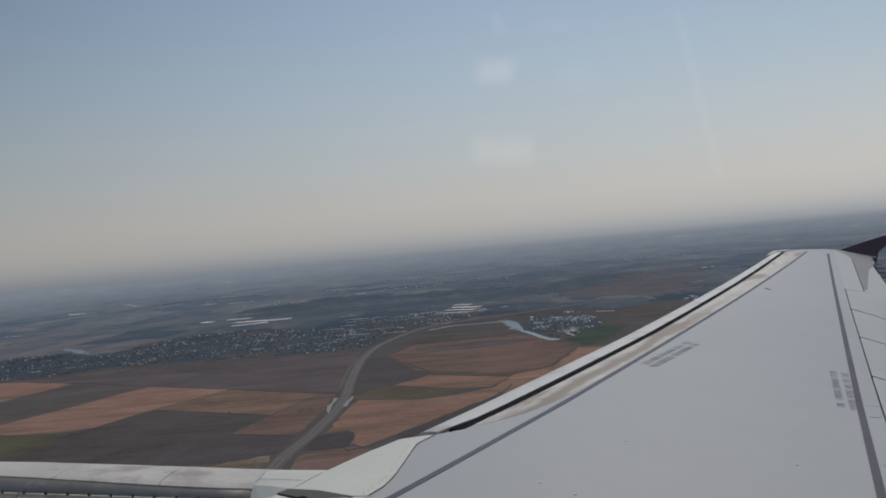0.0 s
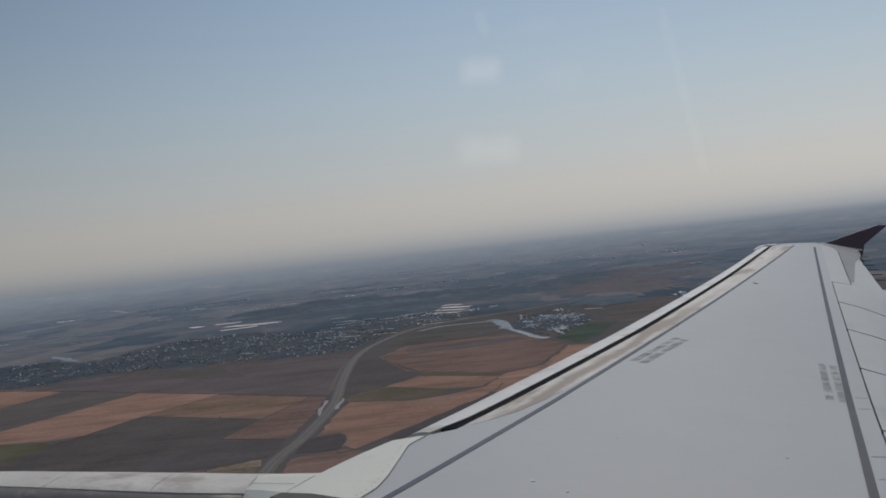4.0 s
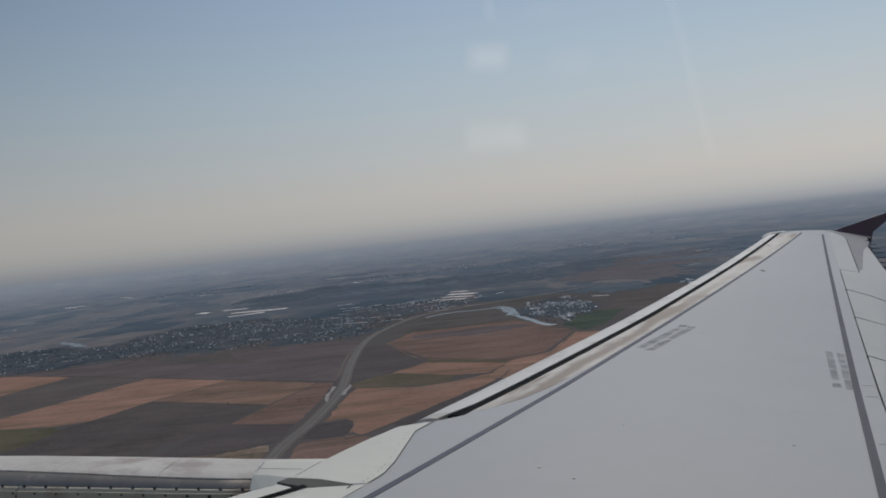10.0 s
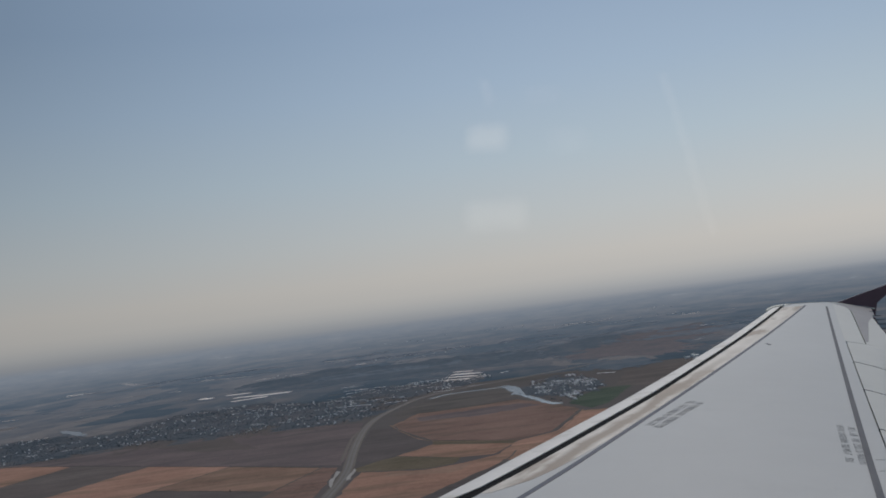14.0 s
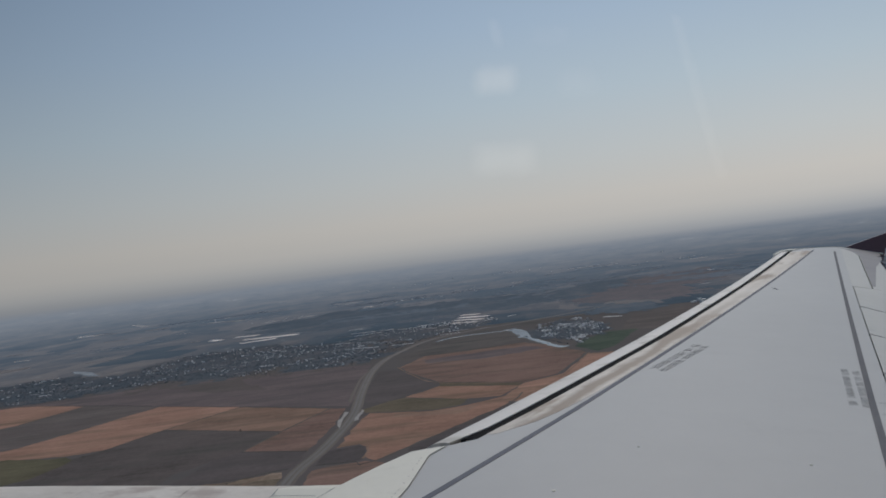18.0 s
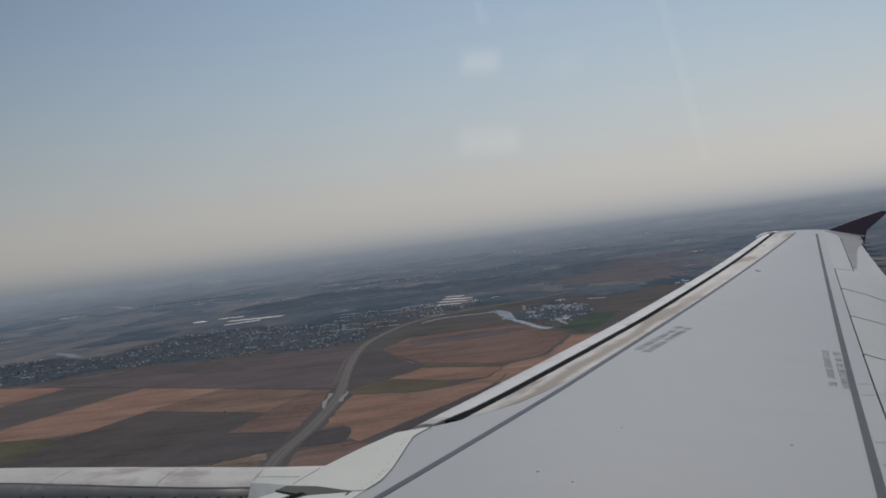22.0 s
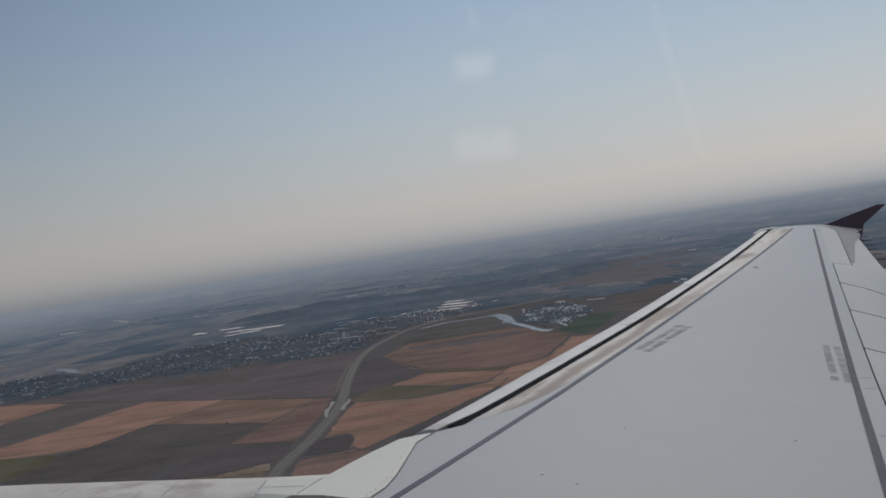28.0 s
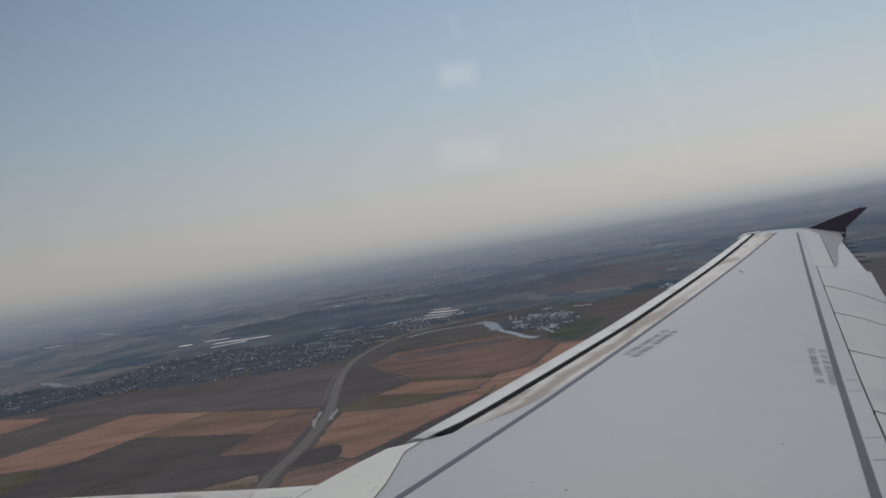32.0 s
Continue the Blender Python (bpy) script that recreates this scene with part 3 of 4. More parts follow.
def land_material(name, stops, scale, stretch=(1, 1, 1), rough=0.95, fine=0.022):
    """Patches of field colours (cells) broken up by noise, in metres."""
    m = bpy.data.materials.new(name)
    m.use_nodes = True
    t = m.node_tree
    p = t.nodes["Principled BSDF"]
    p.inputs["Roughness"].default_value = rough
    p.inputs["Specular IOR Level"].default_value = 0.1
    c = t.nodes.new("ShaderNodeTexCoord")
    mp = t.nodes.new("ShaderNodeMapping")
    mp.inputs["Scale"].default_value, mp.inputs["Rotation"].default_value = stretch, (0, 0, radians(38))
    t.links.new(c.outputs["Object"], mp.inputs["Vector"])
    vo = node(t, "ShaderNodeTexVoronoi", Scale=scale, Randomness=0.75)
    vo.distance = "CHEBYCHEV"
    t.links.new(mp.outputs[0], vo.inputs["Vector"])
    big = node(t, "ShaderNodeTexNoise", Scale=scale * 0.6, Detail=5.0, Roughness=0.6)
    small = node(t, "ShaderNodeTexNoise", Scale=fine, Detail=6.0, Roughness=0.65)
    t.links.new(c.outputs["Object"], big.inputs["Vector"])
    t.links.new(c.outputs["Object"], small.inputs["Vector"])
    sp = t.nodes.new("ShaderNodeSeparateColor")
    t.links.new(vo.outputs["Color"], sp.inputs[0])
    v = maths(t, "ADD", maths(t, "MULTIPLY", sp.outputs[0], 0.5), maths(t, "ADD", maths(t, "MULTIPLY", big.outputs[0], 0.35), maths(t, "MULTIPLY", small.outputs[0], 0.3)))
    r = ramp(t, stops)
    t.links.new(v, r.inputs[0])
    t.links.new(r.outputs[0], p.inputs["Base Color"])
    return m


SOIL = land_material("dark_ploughed_land", [(0.25, (.078, .070, .068)), (0.45, (.090, .079, .076)), (0.6, (.098, .085, .081)), (0.75, (.086, .079, .076)), (0.95, (.093, .082, .078))], 0.0024, (1, .55, 1))


def field_material(name, low, high, furrow=38.0, weeds=.85):
    """Stubble or soil: wide patches, fine mottling, faint furrow streaks and weedy places drawn out along the furrows."""
    m = bpy.data.materials.new(name)
    m.use_nodes = True
    t = m.node_tree
    p = t.nodes["Principled BSDF"]
    p.inputs["Roughness"].default_value, p.inputs["Specular IOR Level"].default_value = .95, .1
    c, info = t.nodes.new("ShaderNodeTexCoord"), t.nodes.new("ShaderNodeObjectInfo")
    mp = t.nodes.new("ShaderNodeMapping")
    mp.inputs["Rotation"].default_value, mp.inputs["Scale"].default_value = (0, 0, radians(furrow)), (.004, .045, 1)
    t.links.new(c.outputs["Object"], mp.inputs["Vector"])
    big = node(t, "ShaderNodeTexNoise", Scale=0.006, Detail=7.0, Roughness=0.62)
    streak = node(t, "ShaderNodeTexNoise", Scale=1.0, Detail=6.0, Roughness=0.7)
    fine = node(t, "ShaderNodeTexNoise", Scale=0.09, Detail=4.0, Roughness=0.7)
    t.links.new(c.outputs["Object"], big.inputs["Vector"])
    t.links.new(mp.outputs[0], streak.inputs["Vector"])
    t.links.new(c.outputs["Object"], fine.inputs["Vector"])
    v = maths(t, "ADD", maths(t, "MULTIPLY", big.outputs[0], .45), maths(t, "ADD", maths(t, "MULTIPLY", streak.outputs[0], .25), maths(t, "MULTIPLY", fine.outputs[0], .3)))
    v = maths(t, "ADD", v, maths(t, "MULTIPLY", maths(t, "SUBTRACT", info.outputs["Random"], .5), .10))
    low, high = ([a * k for a, k in zip(c3, (1.05, 1.02, 1.02))] for c3 in (low, high))
    dark, pale = [a * .64 for a in low], [a * 1.28 for a in high]
    r = ramp(t, [(.34, dark), (.44, low), (.54, high), (.65, pale)])
    t.links.new(v, r.inputs[0])
    mw = t.nodes.new("ShaderNodeMapping")
    mw.inputs["Rotation"].default_value, mw.inputs["Scale"].default_value = (0, 0, radians(furrow - 4)), (.0028, .012, 1)
    t.links.new(c.outputs["Object"], mw.inputs["Vector"])
    weed = node(t, "ShaderNodeTexNoise", Scale=1.0, Detail=6.0, Roughness=0.66)
    t.links.new(mw.outputs[0], weed.inputs["Vector"])
    share = ramp(t, [(.49, (0, 0, 0)), (.66, (weeds, weeds, weeds))])
    t.links.new(weed.outputs[0], share.inputs[0])
    mix = t.nodes.new("ShaderNodeMix")
    mix.data_type = "RGBA"
    mix.inputs[7].default_value = (low[0] * .58, low[1] * .72, low[2] * .68, 1)
    t.links.new(share.outputs[0], mix.inputs[0])
    t.links.new(r.outputs[0], mix.inputs[6])
    t.links.new(mix.outputs[2], p.inputs["Base Color"])
    return m


def far_material(name, dark, low, high):
    """Land or woodland seen at a grazing angle: low drawn-out blots of three tones."""
    m = bpy.data.materials.new(name)
    m.use_nodes = True
    t = m.node_tree
    p = t.nodes["Principled BSDF"]
    p.inputs["Roughness"].default_value, p.inputs["Specular IOR Level"].default_value = .95, .1
    c, info = t.nodes.new("ShaderNodeTexCoord"), t.nodes.new("ShaderNodeObjectInfo")
    parts = []
    for wide, tall, weight in ((170, 12, .55), (34, 3.2, .45)):
        mp = t.nodes.new("ShaderNodeMapping")
        mp.inputs["Scale"].default_value = (1 / wide, 1 / wide, 1 / tall)
        t.links.new(c.outputs["Object"], mp.inputs["Vector"])
        n = node(t, "ShaderNodeTexNoise", Scale=1.0, Detail=5.0, Roughness=0.65)
        t.links.new(mp.outputs[0], n.inputs["Vector"])
        parts.append(maths(t, "MULTIPLY", n.outputs[0], weight))
    v = maths(t, "ADD", maths(t, "ADD", parts[0], parts[1]), maths(t, "MULTIPLY", maths(t, "SUBTRACT", info.outputs["Random"], .5), .06))
    r = ramp(t, [(.36, dark), (.48, low), (.60, high)])
    t.links.new(v, r.inputs[0])
    t.links.new(r.outputs[0], p.inputs["Base Color"])
    return m


ORANGE = field_material("dry_orange_stubble", (.222, .130, .095), (.276, .166, .122))
TAN = field_material("tan_stubble", (.188, .120, .089), (.232, .151, .112))
RUST = field_material("rusty_brown_field", (.152, .098, .080), (.190, .123, .100))
DARK = field_material("dark_brown_soil", (.084, .072, .068), (.102, .087, .081), weeds=.5)
BLACK = field_material("near_black_soil", (.072, .063, .062), (.088, .076, .074), weeds=.4)
GREEN = field_material("dull_green_crop", (.088, .080, .050), (.110, .100, .062))
CROP = field_material("dark_green_crop", (.050, .070, .052), (.065, .085, .062))
OLIVE = field_material("weedy_olive_land", (.094, .079, .054), (.122, .100, .070))
PASTURE = field_material("dull_maroon_pasture", (.092, .076, .078), (.116, .093, .092), weeds=.6)
BARE = field_material("bare_trampled_earth", (.125, .092, .066), (.235, .180, .138), 65.0)
# GARDEN and the FAR_ tones have distance haze put into their base colour
GARDEN = far_material("haze_tinted_gardens", (.050, .064, .078), (.064, .076, .090), (.100, .096, .100))
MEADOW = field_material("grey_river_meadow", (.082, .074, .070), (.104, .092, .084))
FAR_BROWN = far_material("haze_tinted_brown_plain", (.088, .094, .108), (.112, .106, .116), (.138, .122, .128))
FAR_TAN = far_material("haze_tinted_tan_earth", (.120, .120, .128), (.150, .142, .144), (.178, .164, .162))
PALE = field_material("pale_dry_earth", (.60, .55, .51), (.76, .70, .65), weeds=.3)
FAR_PALE = field_material("haze_tinted_pale_earth", (.24, .245, .255), (.33, .33, .335), weeds=.3)
ASPHALT = material("grey_asphalt", (.104, .094, .088), (.132, .120, .112), 0.02, 0.9)
VERGE = material("dusty_road_verge", (.088, .073, .063), (.118, .096, .081), 0.03, 0.95)
SAND = material("pale_roadside_sand", (.20, .185, .17), (.32, .30, .28), 0.05, 0.95)
# dark foliage with the blue of distance haze put into its colour
LEAVES = material("haze_tinted_dark_foliage", (.060, .078, .092), (.086, .104, .118), 0.03, 0.95, spec=.1)
# woodland tone shifted towards blue-grey: haze painted in
WOOD_FLOOR = far_material("haze_tinted_wood_floor", (.062, .084, .106), (.078, .102, .128), (.118, .128, .144))
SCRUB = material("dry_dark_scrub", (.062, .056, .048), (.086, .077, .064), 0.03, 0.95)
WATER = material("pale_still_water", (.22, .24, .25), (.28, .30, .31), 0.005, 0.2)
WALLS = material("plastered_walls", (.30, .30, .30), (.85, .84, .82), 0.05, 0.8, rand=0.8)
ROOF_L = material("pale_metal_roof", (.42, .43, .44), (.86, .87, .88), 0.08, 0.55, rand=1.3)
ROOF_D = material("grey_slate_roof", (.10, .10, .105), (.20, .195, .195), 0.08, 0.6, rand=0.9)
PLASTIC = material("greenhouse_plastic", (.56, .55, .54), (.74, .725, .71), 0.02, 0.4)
# hazier copies for further off: bluer and paler base colours
FAR_FLOOR = far_material("hazier_blue_wood_floor", (.096, .124, .156), (.112, .140, .174), (.140, .156, .180))
FAR_BUILT = material("haze_tinted_pale_roofs", (.30, .315, .335), (.58, .59, .60), 0.02, 0.6)


def ring_mesh(name, radii, around, mat, at):
    v = [at(d * math.sin(a), d * math.cos(a)) for d in radii for a in (2 * math.pi * j / around for j in range(around))]
    f = [(i * around + j, (i + 1) * around + j, (i + 1) * around + (j + 1) % around, i * around + (j + 1) % around) for i in range(len(radii) - 1) for j in range(around)]
    return mesh_of(name, v, f, mat, True)


ground = tagged(new("ground", ring_mesh("ground", [0.5, 80, 200, 400, 700, 1000, 1400, 1800, 2200, 2700, 3200, 3700, 4300, 4890], 96, SOIL, lambda x, y: (x, y, 0.0))), "wide flat dark brown farmland", "ground", kind="structure")

# the far plain: a glowing backdrop all round, whose patchwork follows the plan and sinks into painted haze
far = bpy.data.materials.new("glowing_hazy_plain")
far.use_nodes = True
ft = far.node_tree
ft.nodes.clear()
fo = ft.nodes.new("ShaderNodeOutputMaterial")
plan = ft.nodes.new("ShaderNodeUVMap")
plan.uv_map = "plan"
km = ft.nodes.new("ShaderNodeVectorMath")
km.operation = "SCALE"
km.inputs["Scale"].default_value = 1000.0
ft.links.new(plan.outputs[0], km.inputs[0])
dist = ft.nodes.new("ShaderNodeVectorMath")
dist.operation = "LENGTH"
ft.links.new(km.outputs[0], dist.inputs[0])


def plan_noise(kind, size_x, size_y, turn, **values):
    mp = ft.nodes.new("ShaderNodeMapping")
    mp.inputs["Rotation"].default_value, mp.inputs["Scale"].default_value = (0, 0, radians(turn)), (1 / size_x, 1 / size_y, 1)
    ft.links.new(km.outputs[0], mp.inputs["Vector"])
    n = node(ft, kind, Scale=1.0, **values)
    ft.links.new(mp.outputs[0], n.inputs["Vector"])
    return n


cells = plan_noise("ShaderNodeTexVoronoi", 380, 900, 12, Randomness=0.8)
cells.distance = "CHEBYCHEV"
pick = ft.nodes.new("ShaderNodeSeparateColor")
ft.links.new(cells.outputs["Color"], pick.inputs[0])
broad = plan_noise("ShaderNodeTexNoise", 2600, 1700, 8, Detail=5.0, Roughness=0.6)
grain = plan_noise("ShaderNodeTexNoise", 360, 300, 6, Detail=6.0, Roughness=0.72)
patch = maths(ft, "ADD", maths(ft, "MULTIPLY", pick.outputs[0], .40), maths(ft, "ADD", maths(ft, "MULTIPLY", broad.outputs[0], .75), maths(ft, "MULTIPLY", grain.outputs[0], .60)))
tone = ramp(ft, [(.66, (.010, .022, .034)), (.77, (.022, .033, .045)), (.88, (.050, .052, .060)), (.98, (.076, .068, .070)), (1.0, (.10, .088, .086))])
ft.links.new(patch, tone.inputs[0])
# haze put into the emitted colour, growing with plan distance
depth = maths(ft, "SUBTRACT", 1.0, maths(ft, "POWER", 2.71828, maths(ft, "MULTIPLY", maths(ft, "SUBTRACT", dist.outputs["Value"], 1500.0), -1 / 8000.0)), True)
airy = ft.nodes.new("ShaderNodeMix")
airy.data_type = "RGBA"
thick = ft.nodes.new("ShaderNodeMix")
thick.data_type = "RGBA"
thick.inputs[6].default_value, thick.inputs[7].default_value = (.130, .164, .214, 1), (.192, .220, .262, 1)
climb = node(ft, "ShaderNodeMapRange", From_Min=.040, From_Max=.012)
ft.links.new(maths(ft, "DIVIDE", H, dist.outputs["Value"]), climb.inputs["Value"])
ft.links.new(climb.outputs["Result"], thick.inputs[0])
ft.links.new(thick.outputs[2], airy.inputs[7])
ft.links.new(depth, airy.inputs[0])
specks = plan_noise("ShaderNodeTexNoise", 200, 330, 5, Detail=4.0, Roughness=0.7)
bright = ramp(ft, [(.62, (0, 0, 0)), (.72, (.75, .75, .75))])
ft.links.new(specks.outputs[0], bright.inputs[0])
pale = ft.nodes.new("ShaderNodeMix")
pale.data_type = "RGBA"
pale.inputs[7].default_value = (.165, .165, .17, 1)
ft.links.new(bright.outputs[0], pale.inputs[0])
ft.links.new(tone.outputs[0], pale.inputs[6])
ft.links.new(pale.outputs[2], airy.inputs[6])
# the plain emits its own colour, so sun and sky never light it
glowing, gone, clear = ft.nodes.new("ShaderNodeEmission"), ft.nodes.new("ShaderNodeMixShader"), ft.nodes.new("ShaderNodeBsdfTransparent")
# far woods, villages and fields that shrink to low streaks towards the horizon
east = ft.nodes.new("ShaderNodeSeparateXYZ")
ft.links.new(km.outputs[0], east.inputs[0])
bearing = maths(ft, "ARCTAN2", east.outputs[0], east.outputs[1])
low_angle = maths(ft, "DIVIDE", H, dist.outputs["Value"])
spot_at = ft.nodes.new("ShaderNodeCombineXYZ")
ft.links.new(maths(ft, "MULTIPLY", bearing, 34.0), spot_at.inputs[0])
ft.links.new(maths(ft, "MULTIPLY", low_angle, 260.0), spot_at.inputs[1])
streaks = node(ft, "ShaderNodeTexNoise", Scale=1.0, Detail=6.0, Roughness=0.68)
ft.links.new(spot_at.outputs[0], streaks.inputs["Vector"])
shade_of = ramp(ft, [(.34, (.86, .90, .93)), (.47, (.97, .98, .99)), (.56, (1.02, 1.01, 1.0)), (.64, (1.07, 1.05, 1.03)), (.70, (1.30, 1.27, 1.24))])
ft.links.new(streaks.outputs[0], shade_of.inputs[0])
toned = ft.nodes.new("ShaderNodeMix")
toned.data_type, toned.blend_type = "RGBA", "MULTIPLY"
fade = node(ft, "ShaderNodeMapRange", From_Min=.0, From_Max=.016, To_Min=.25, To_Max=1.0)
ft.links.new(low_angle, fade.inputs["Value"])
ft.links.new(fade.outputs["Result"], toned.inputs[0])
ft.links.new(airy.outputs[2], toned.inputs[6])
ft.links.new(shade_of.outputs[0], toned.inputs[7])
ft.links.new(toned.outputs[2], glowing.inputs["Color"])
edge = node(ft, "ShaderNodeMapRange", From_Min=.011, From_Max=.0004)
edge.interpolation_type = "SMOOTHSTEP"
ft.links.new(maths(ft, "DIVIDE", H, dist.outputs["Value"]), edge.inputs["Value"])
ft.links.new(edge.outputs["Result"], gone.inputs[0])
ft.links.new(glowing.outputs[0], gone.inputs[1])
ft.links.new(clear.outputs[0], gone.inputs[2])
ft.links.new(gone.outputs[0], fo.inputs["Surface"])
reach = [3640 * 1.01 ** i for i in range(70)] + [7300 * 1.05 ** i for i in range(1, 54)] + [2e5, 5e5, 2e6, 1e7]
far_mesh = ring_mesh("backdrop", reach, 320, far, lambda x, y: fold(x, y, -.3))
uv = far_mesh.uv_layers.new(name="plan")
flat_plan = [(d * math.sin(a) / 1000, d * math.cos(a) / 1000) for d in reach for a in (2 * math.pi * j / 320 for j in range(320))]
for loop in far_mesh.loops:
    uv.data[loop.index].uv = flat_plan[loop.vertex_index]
backdrop = tagged(new("backdrop", far_mesh), "far plain of fields rising to the horizon, its blue-grey haze painted in", "backdrop", kind="structure")
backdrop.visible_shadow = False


def level(me):
    """Shade a sheet of the climbing distance as the level land that it stands for."""
    me.normals_split_custom_set_from_vertices([(0, 0, 1)] * len(me.vertices))
    return me


# fields: thin plots with slightly irregular edges
def plot(name, corners, mat, label, lift=.05, kind="", category="field", wobble=4.0, seed=1):
    rng = random.Random(seed + len(corners) * 31 + int(abs(corners[0][0])))
    pts = []
    for (xa, ya), (xb, yb) in zip(corners, corners[1:] + corners[:1]):
        n = max(2, int(math.hypot(xb - xa, yb - ya) / 28))
        for i in range(n):
            u, w = i / n, wobble if i else 0
            pts.append((xa + (xb - xa) * u + rng.uniform(-w, w), ya + (yb - ya) * u + rng.uniform(-w, w)))
    bm = bmesh.new()
    top = [bm.verts.new(fold(x, y, lift)) for x, y in pts]
    low = [bm.verts.new(fold(x, y, -.1)) for x, y in pts]
    cap_face = bm.faces.new(top)
    for i in range(len(pts)):
        j = (i + 1) % len(pts)
        bm.faces.new((top[i], low[i], low[j], top[j]))
    bmesh.ops.triangulate(bm, faces=[cap_face])
    bmesh.ops.recalc_face_normals(bm, faces=bm.faces)
    me = bpy.data.meshes.new(name)
    bm.to_mesh(me)
    bm.free()
    me.materials.append(mat)
    return tagged(new(name, me), label, category, kind=kind)


def inside(x, y, poly):
    hit = False
    for (xa, ya), (xb, yb) in zip(poly, poly[1:] + poly[:1]):
        if (ya > y) != (yb > y) and x < (xb - xa) * (y - ya) / (yb - ya) + xa:
            hit = not hit
    return hit


def patch_land(name, poly, mat, label, cell, seed, kind="", category="field", lift=.7, ragged_by=.5):
    """Land in the climbing distance: small square cells with a ragged outline, laid on the bowl."""
    x0, x1, y0, y1 = min(p[0] for p in poly), max(p[0] for p in poly), min(p[1] for p in poly), max(p[1] for p in poly)
    index, v, f = {}, [], []

    def corner(i, j):
        if (i, j) not in index:
            index[i, j] = len(v)
            v.append(fold(x0 + i * cell, y0 + j * cell, lift))
        return index[i, j]

    for i in range(int((x1 - x0) / cell) + 1):
        for j in range(int((y1 - y0) / cell) + 1):
            x, y = x0 + (i + .5) * cell, y0 + (j + .5) * cell
            sway = Vector((x / (cell * 9), y / (cell * 14), seed))
            small = sway * 3.6
            if inside(x + ragged_by * cell * (6 * noise.noise(sway) + 3 * noise.noise(small)), y + ragged_by * cell * (12 * noise.noise(sway + Vector((9, 4, 2))) + 8 * noise.noise(small + Vector((3, 8, 5)))), poly):
                f.append((corner(i, j), corner(i + 1, j), corner(i + 1, j + 1), corner(i, j + 1)))
    return tagged(new(name, level(mesh_of(name, v, f, mat, True))), label, category, kind=kind)


plot("field", [(-1600, 2865), (-1335, 2865), (-1035, 2935), (-695, 2900), (-435, 2855), (-305, 2800), (-295, 2565), (-290, 2390), (-277, 2095), (-276, 2005), (-565, 2215), (-870, 2445), (-1135, 2645), (-1430, 2845)], PASTURE, "dull maroon pasture below the village", .04)
plot("field", [(-1000, 2900), (-720, 2860), (-640, 2640), (-560, 2500), (-760, 2600)], DARK, "faint dark strip in the pasture", .08, wobble=12)
plot("field", [(-1290, 2295), (-1205, 2385), (-1175, 2475), (-1130, 2630), (-835, 2410), (-940, 2145), (-1010, 1985), (-1090, 1925)], DARK, "dark ploughed strip between two orange fields", .05)
plot("field", [(-1565, 2795), (-1425, 2830), (-1350, 2805), (-1130, 2630), (-1175, 2475), (-1205, 2385), (-1290, 2295), (-1500, 2500)], ORANGE, "orange stubble field below the far village", .07)
plot("field", [(-1090, 1925), (-1010, 1985), (-940, 2145), (-835, 2410), (-565, 2205), (-685, 1990), (-750, 1825), (-830, 1805), (-940, 1835), (-1055, 1855)], ORANGE, "long orange stubble field beside dark plots", .07)
plot("field", [(-565, 2205), (-320, 2010), (-385, 1785), (-685, 1990)], TAN, "tan stubble field near the road", .08)
plot("field", [(-320, 2010), (-282, 1985), (-280, 1855), (-284, 1705), (-294, 1585), (-296, 1555), (-425, 1620), (-385, 1785)], RUST, "rusty brown field along the road", .07)
plot("field", [(-685, 1990), (-385, 1785), (-425, 1620), (-465, 1575), (-510, 1500), (-505, 1285), (-820, 1430), (-815, 1585), (-795, 1765), (-750, 1825)], DARK, "wide dark ploughed field", .06)
plot("field", [(-1055, 1855), (-940, 1835), (-820, 1795), (-790, 1755), (-805, 1610), (-870, 1520), (-1000, 1650)], GREEN, "dull green corner of a field", .09, wobble=12)
plot("field", [(-425, 1620), (-296, 1555), (-298, 1470), (-305, 1430), (-350, 1415), (-385, 1230), (-505, 1280), (-465, 1575)], BLACK, "near-black ploughed field beside the road", .07)
plot("field", [(-505, 1285), (-455, 1380), (-340, 1400), (-312, 1410), (-306, 1340), (-310, 1190)], BARE, "bare tan patch of trampled earth", .09, wobble=9)
plot("field", [(-820, 1430), (-505, 1285), (-385, 1230), (-310, 1190), (-310, 700), (-800, 800), (-1000, 1300)], RUST, "broad rusty brown field", .05)
plot("field", [(-262, 1395), (-235, 1410), (-180, 1420), (-120, 1360), (-130, 1000), (-262, 1000)], RUST, "rusty brown plot beside the road", .07)
plot("field", [(-255, 1535), (-205, 1550), (-190, 1530), (-185, 1455), (-195, 1425), (-235, 1420), (-262, 1430)], BLACK, "dark wedge of soil beside the road", .09)
plot("field", [(-262, 2600), (-200, 2565), (-80, 2195), (-145, 2070), (-190, 2010), (-235, 2010), (-248, 2080), (-262, 2370)], BLACK, "dark triangular ploughed plot beside the road bend", .08)
plot("field", [(-200, 2635), (-140, 2855), (-5, 2855), (180, 2900), (265, 2675), (315, 2450), (200, 2115), (115, 2045), (-80, 2215), (-160, 2430)], RUST, "large rusty brown field below the river", .07)
plot("field", [(-150, 2760), (40, 2770), (170, 2790), (235, 2660), (60, 2600), (-120, 2640)], PASTURE, "duller far part of the rusty field", .10, wobble=16)
plot("field", [(-80, 2215), (115, 2045), (100, 2005), (-80, 2145)], OLIVE, "olive balk between two fields", .09)
plot("field", [(-155, 2035), (-80, 2145), (100, 2005), (55, 1895), (-15, 1910)], ORANGE, "orange stubble strip", .08)
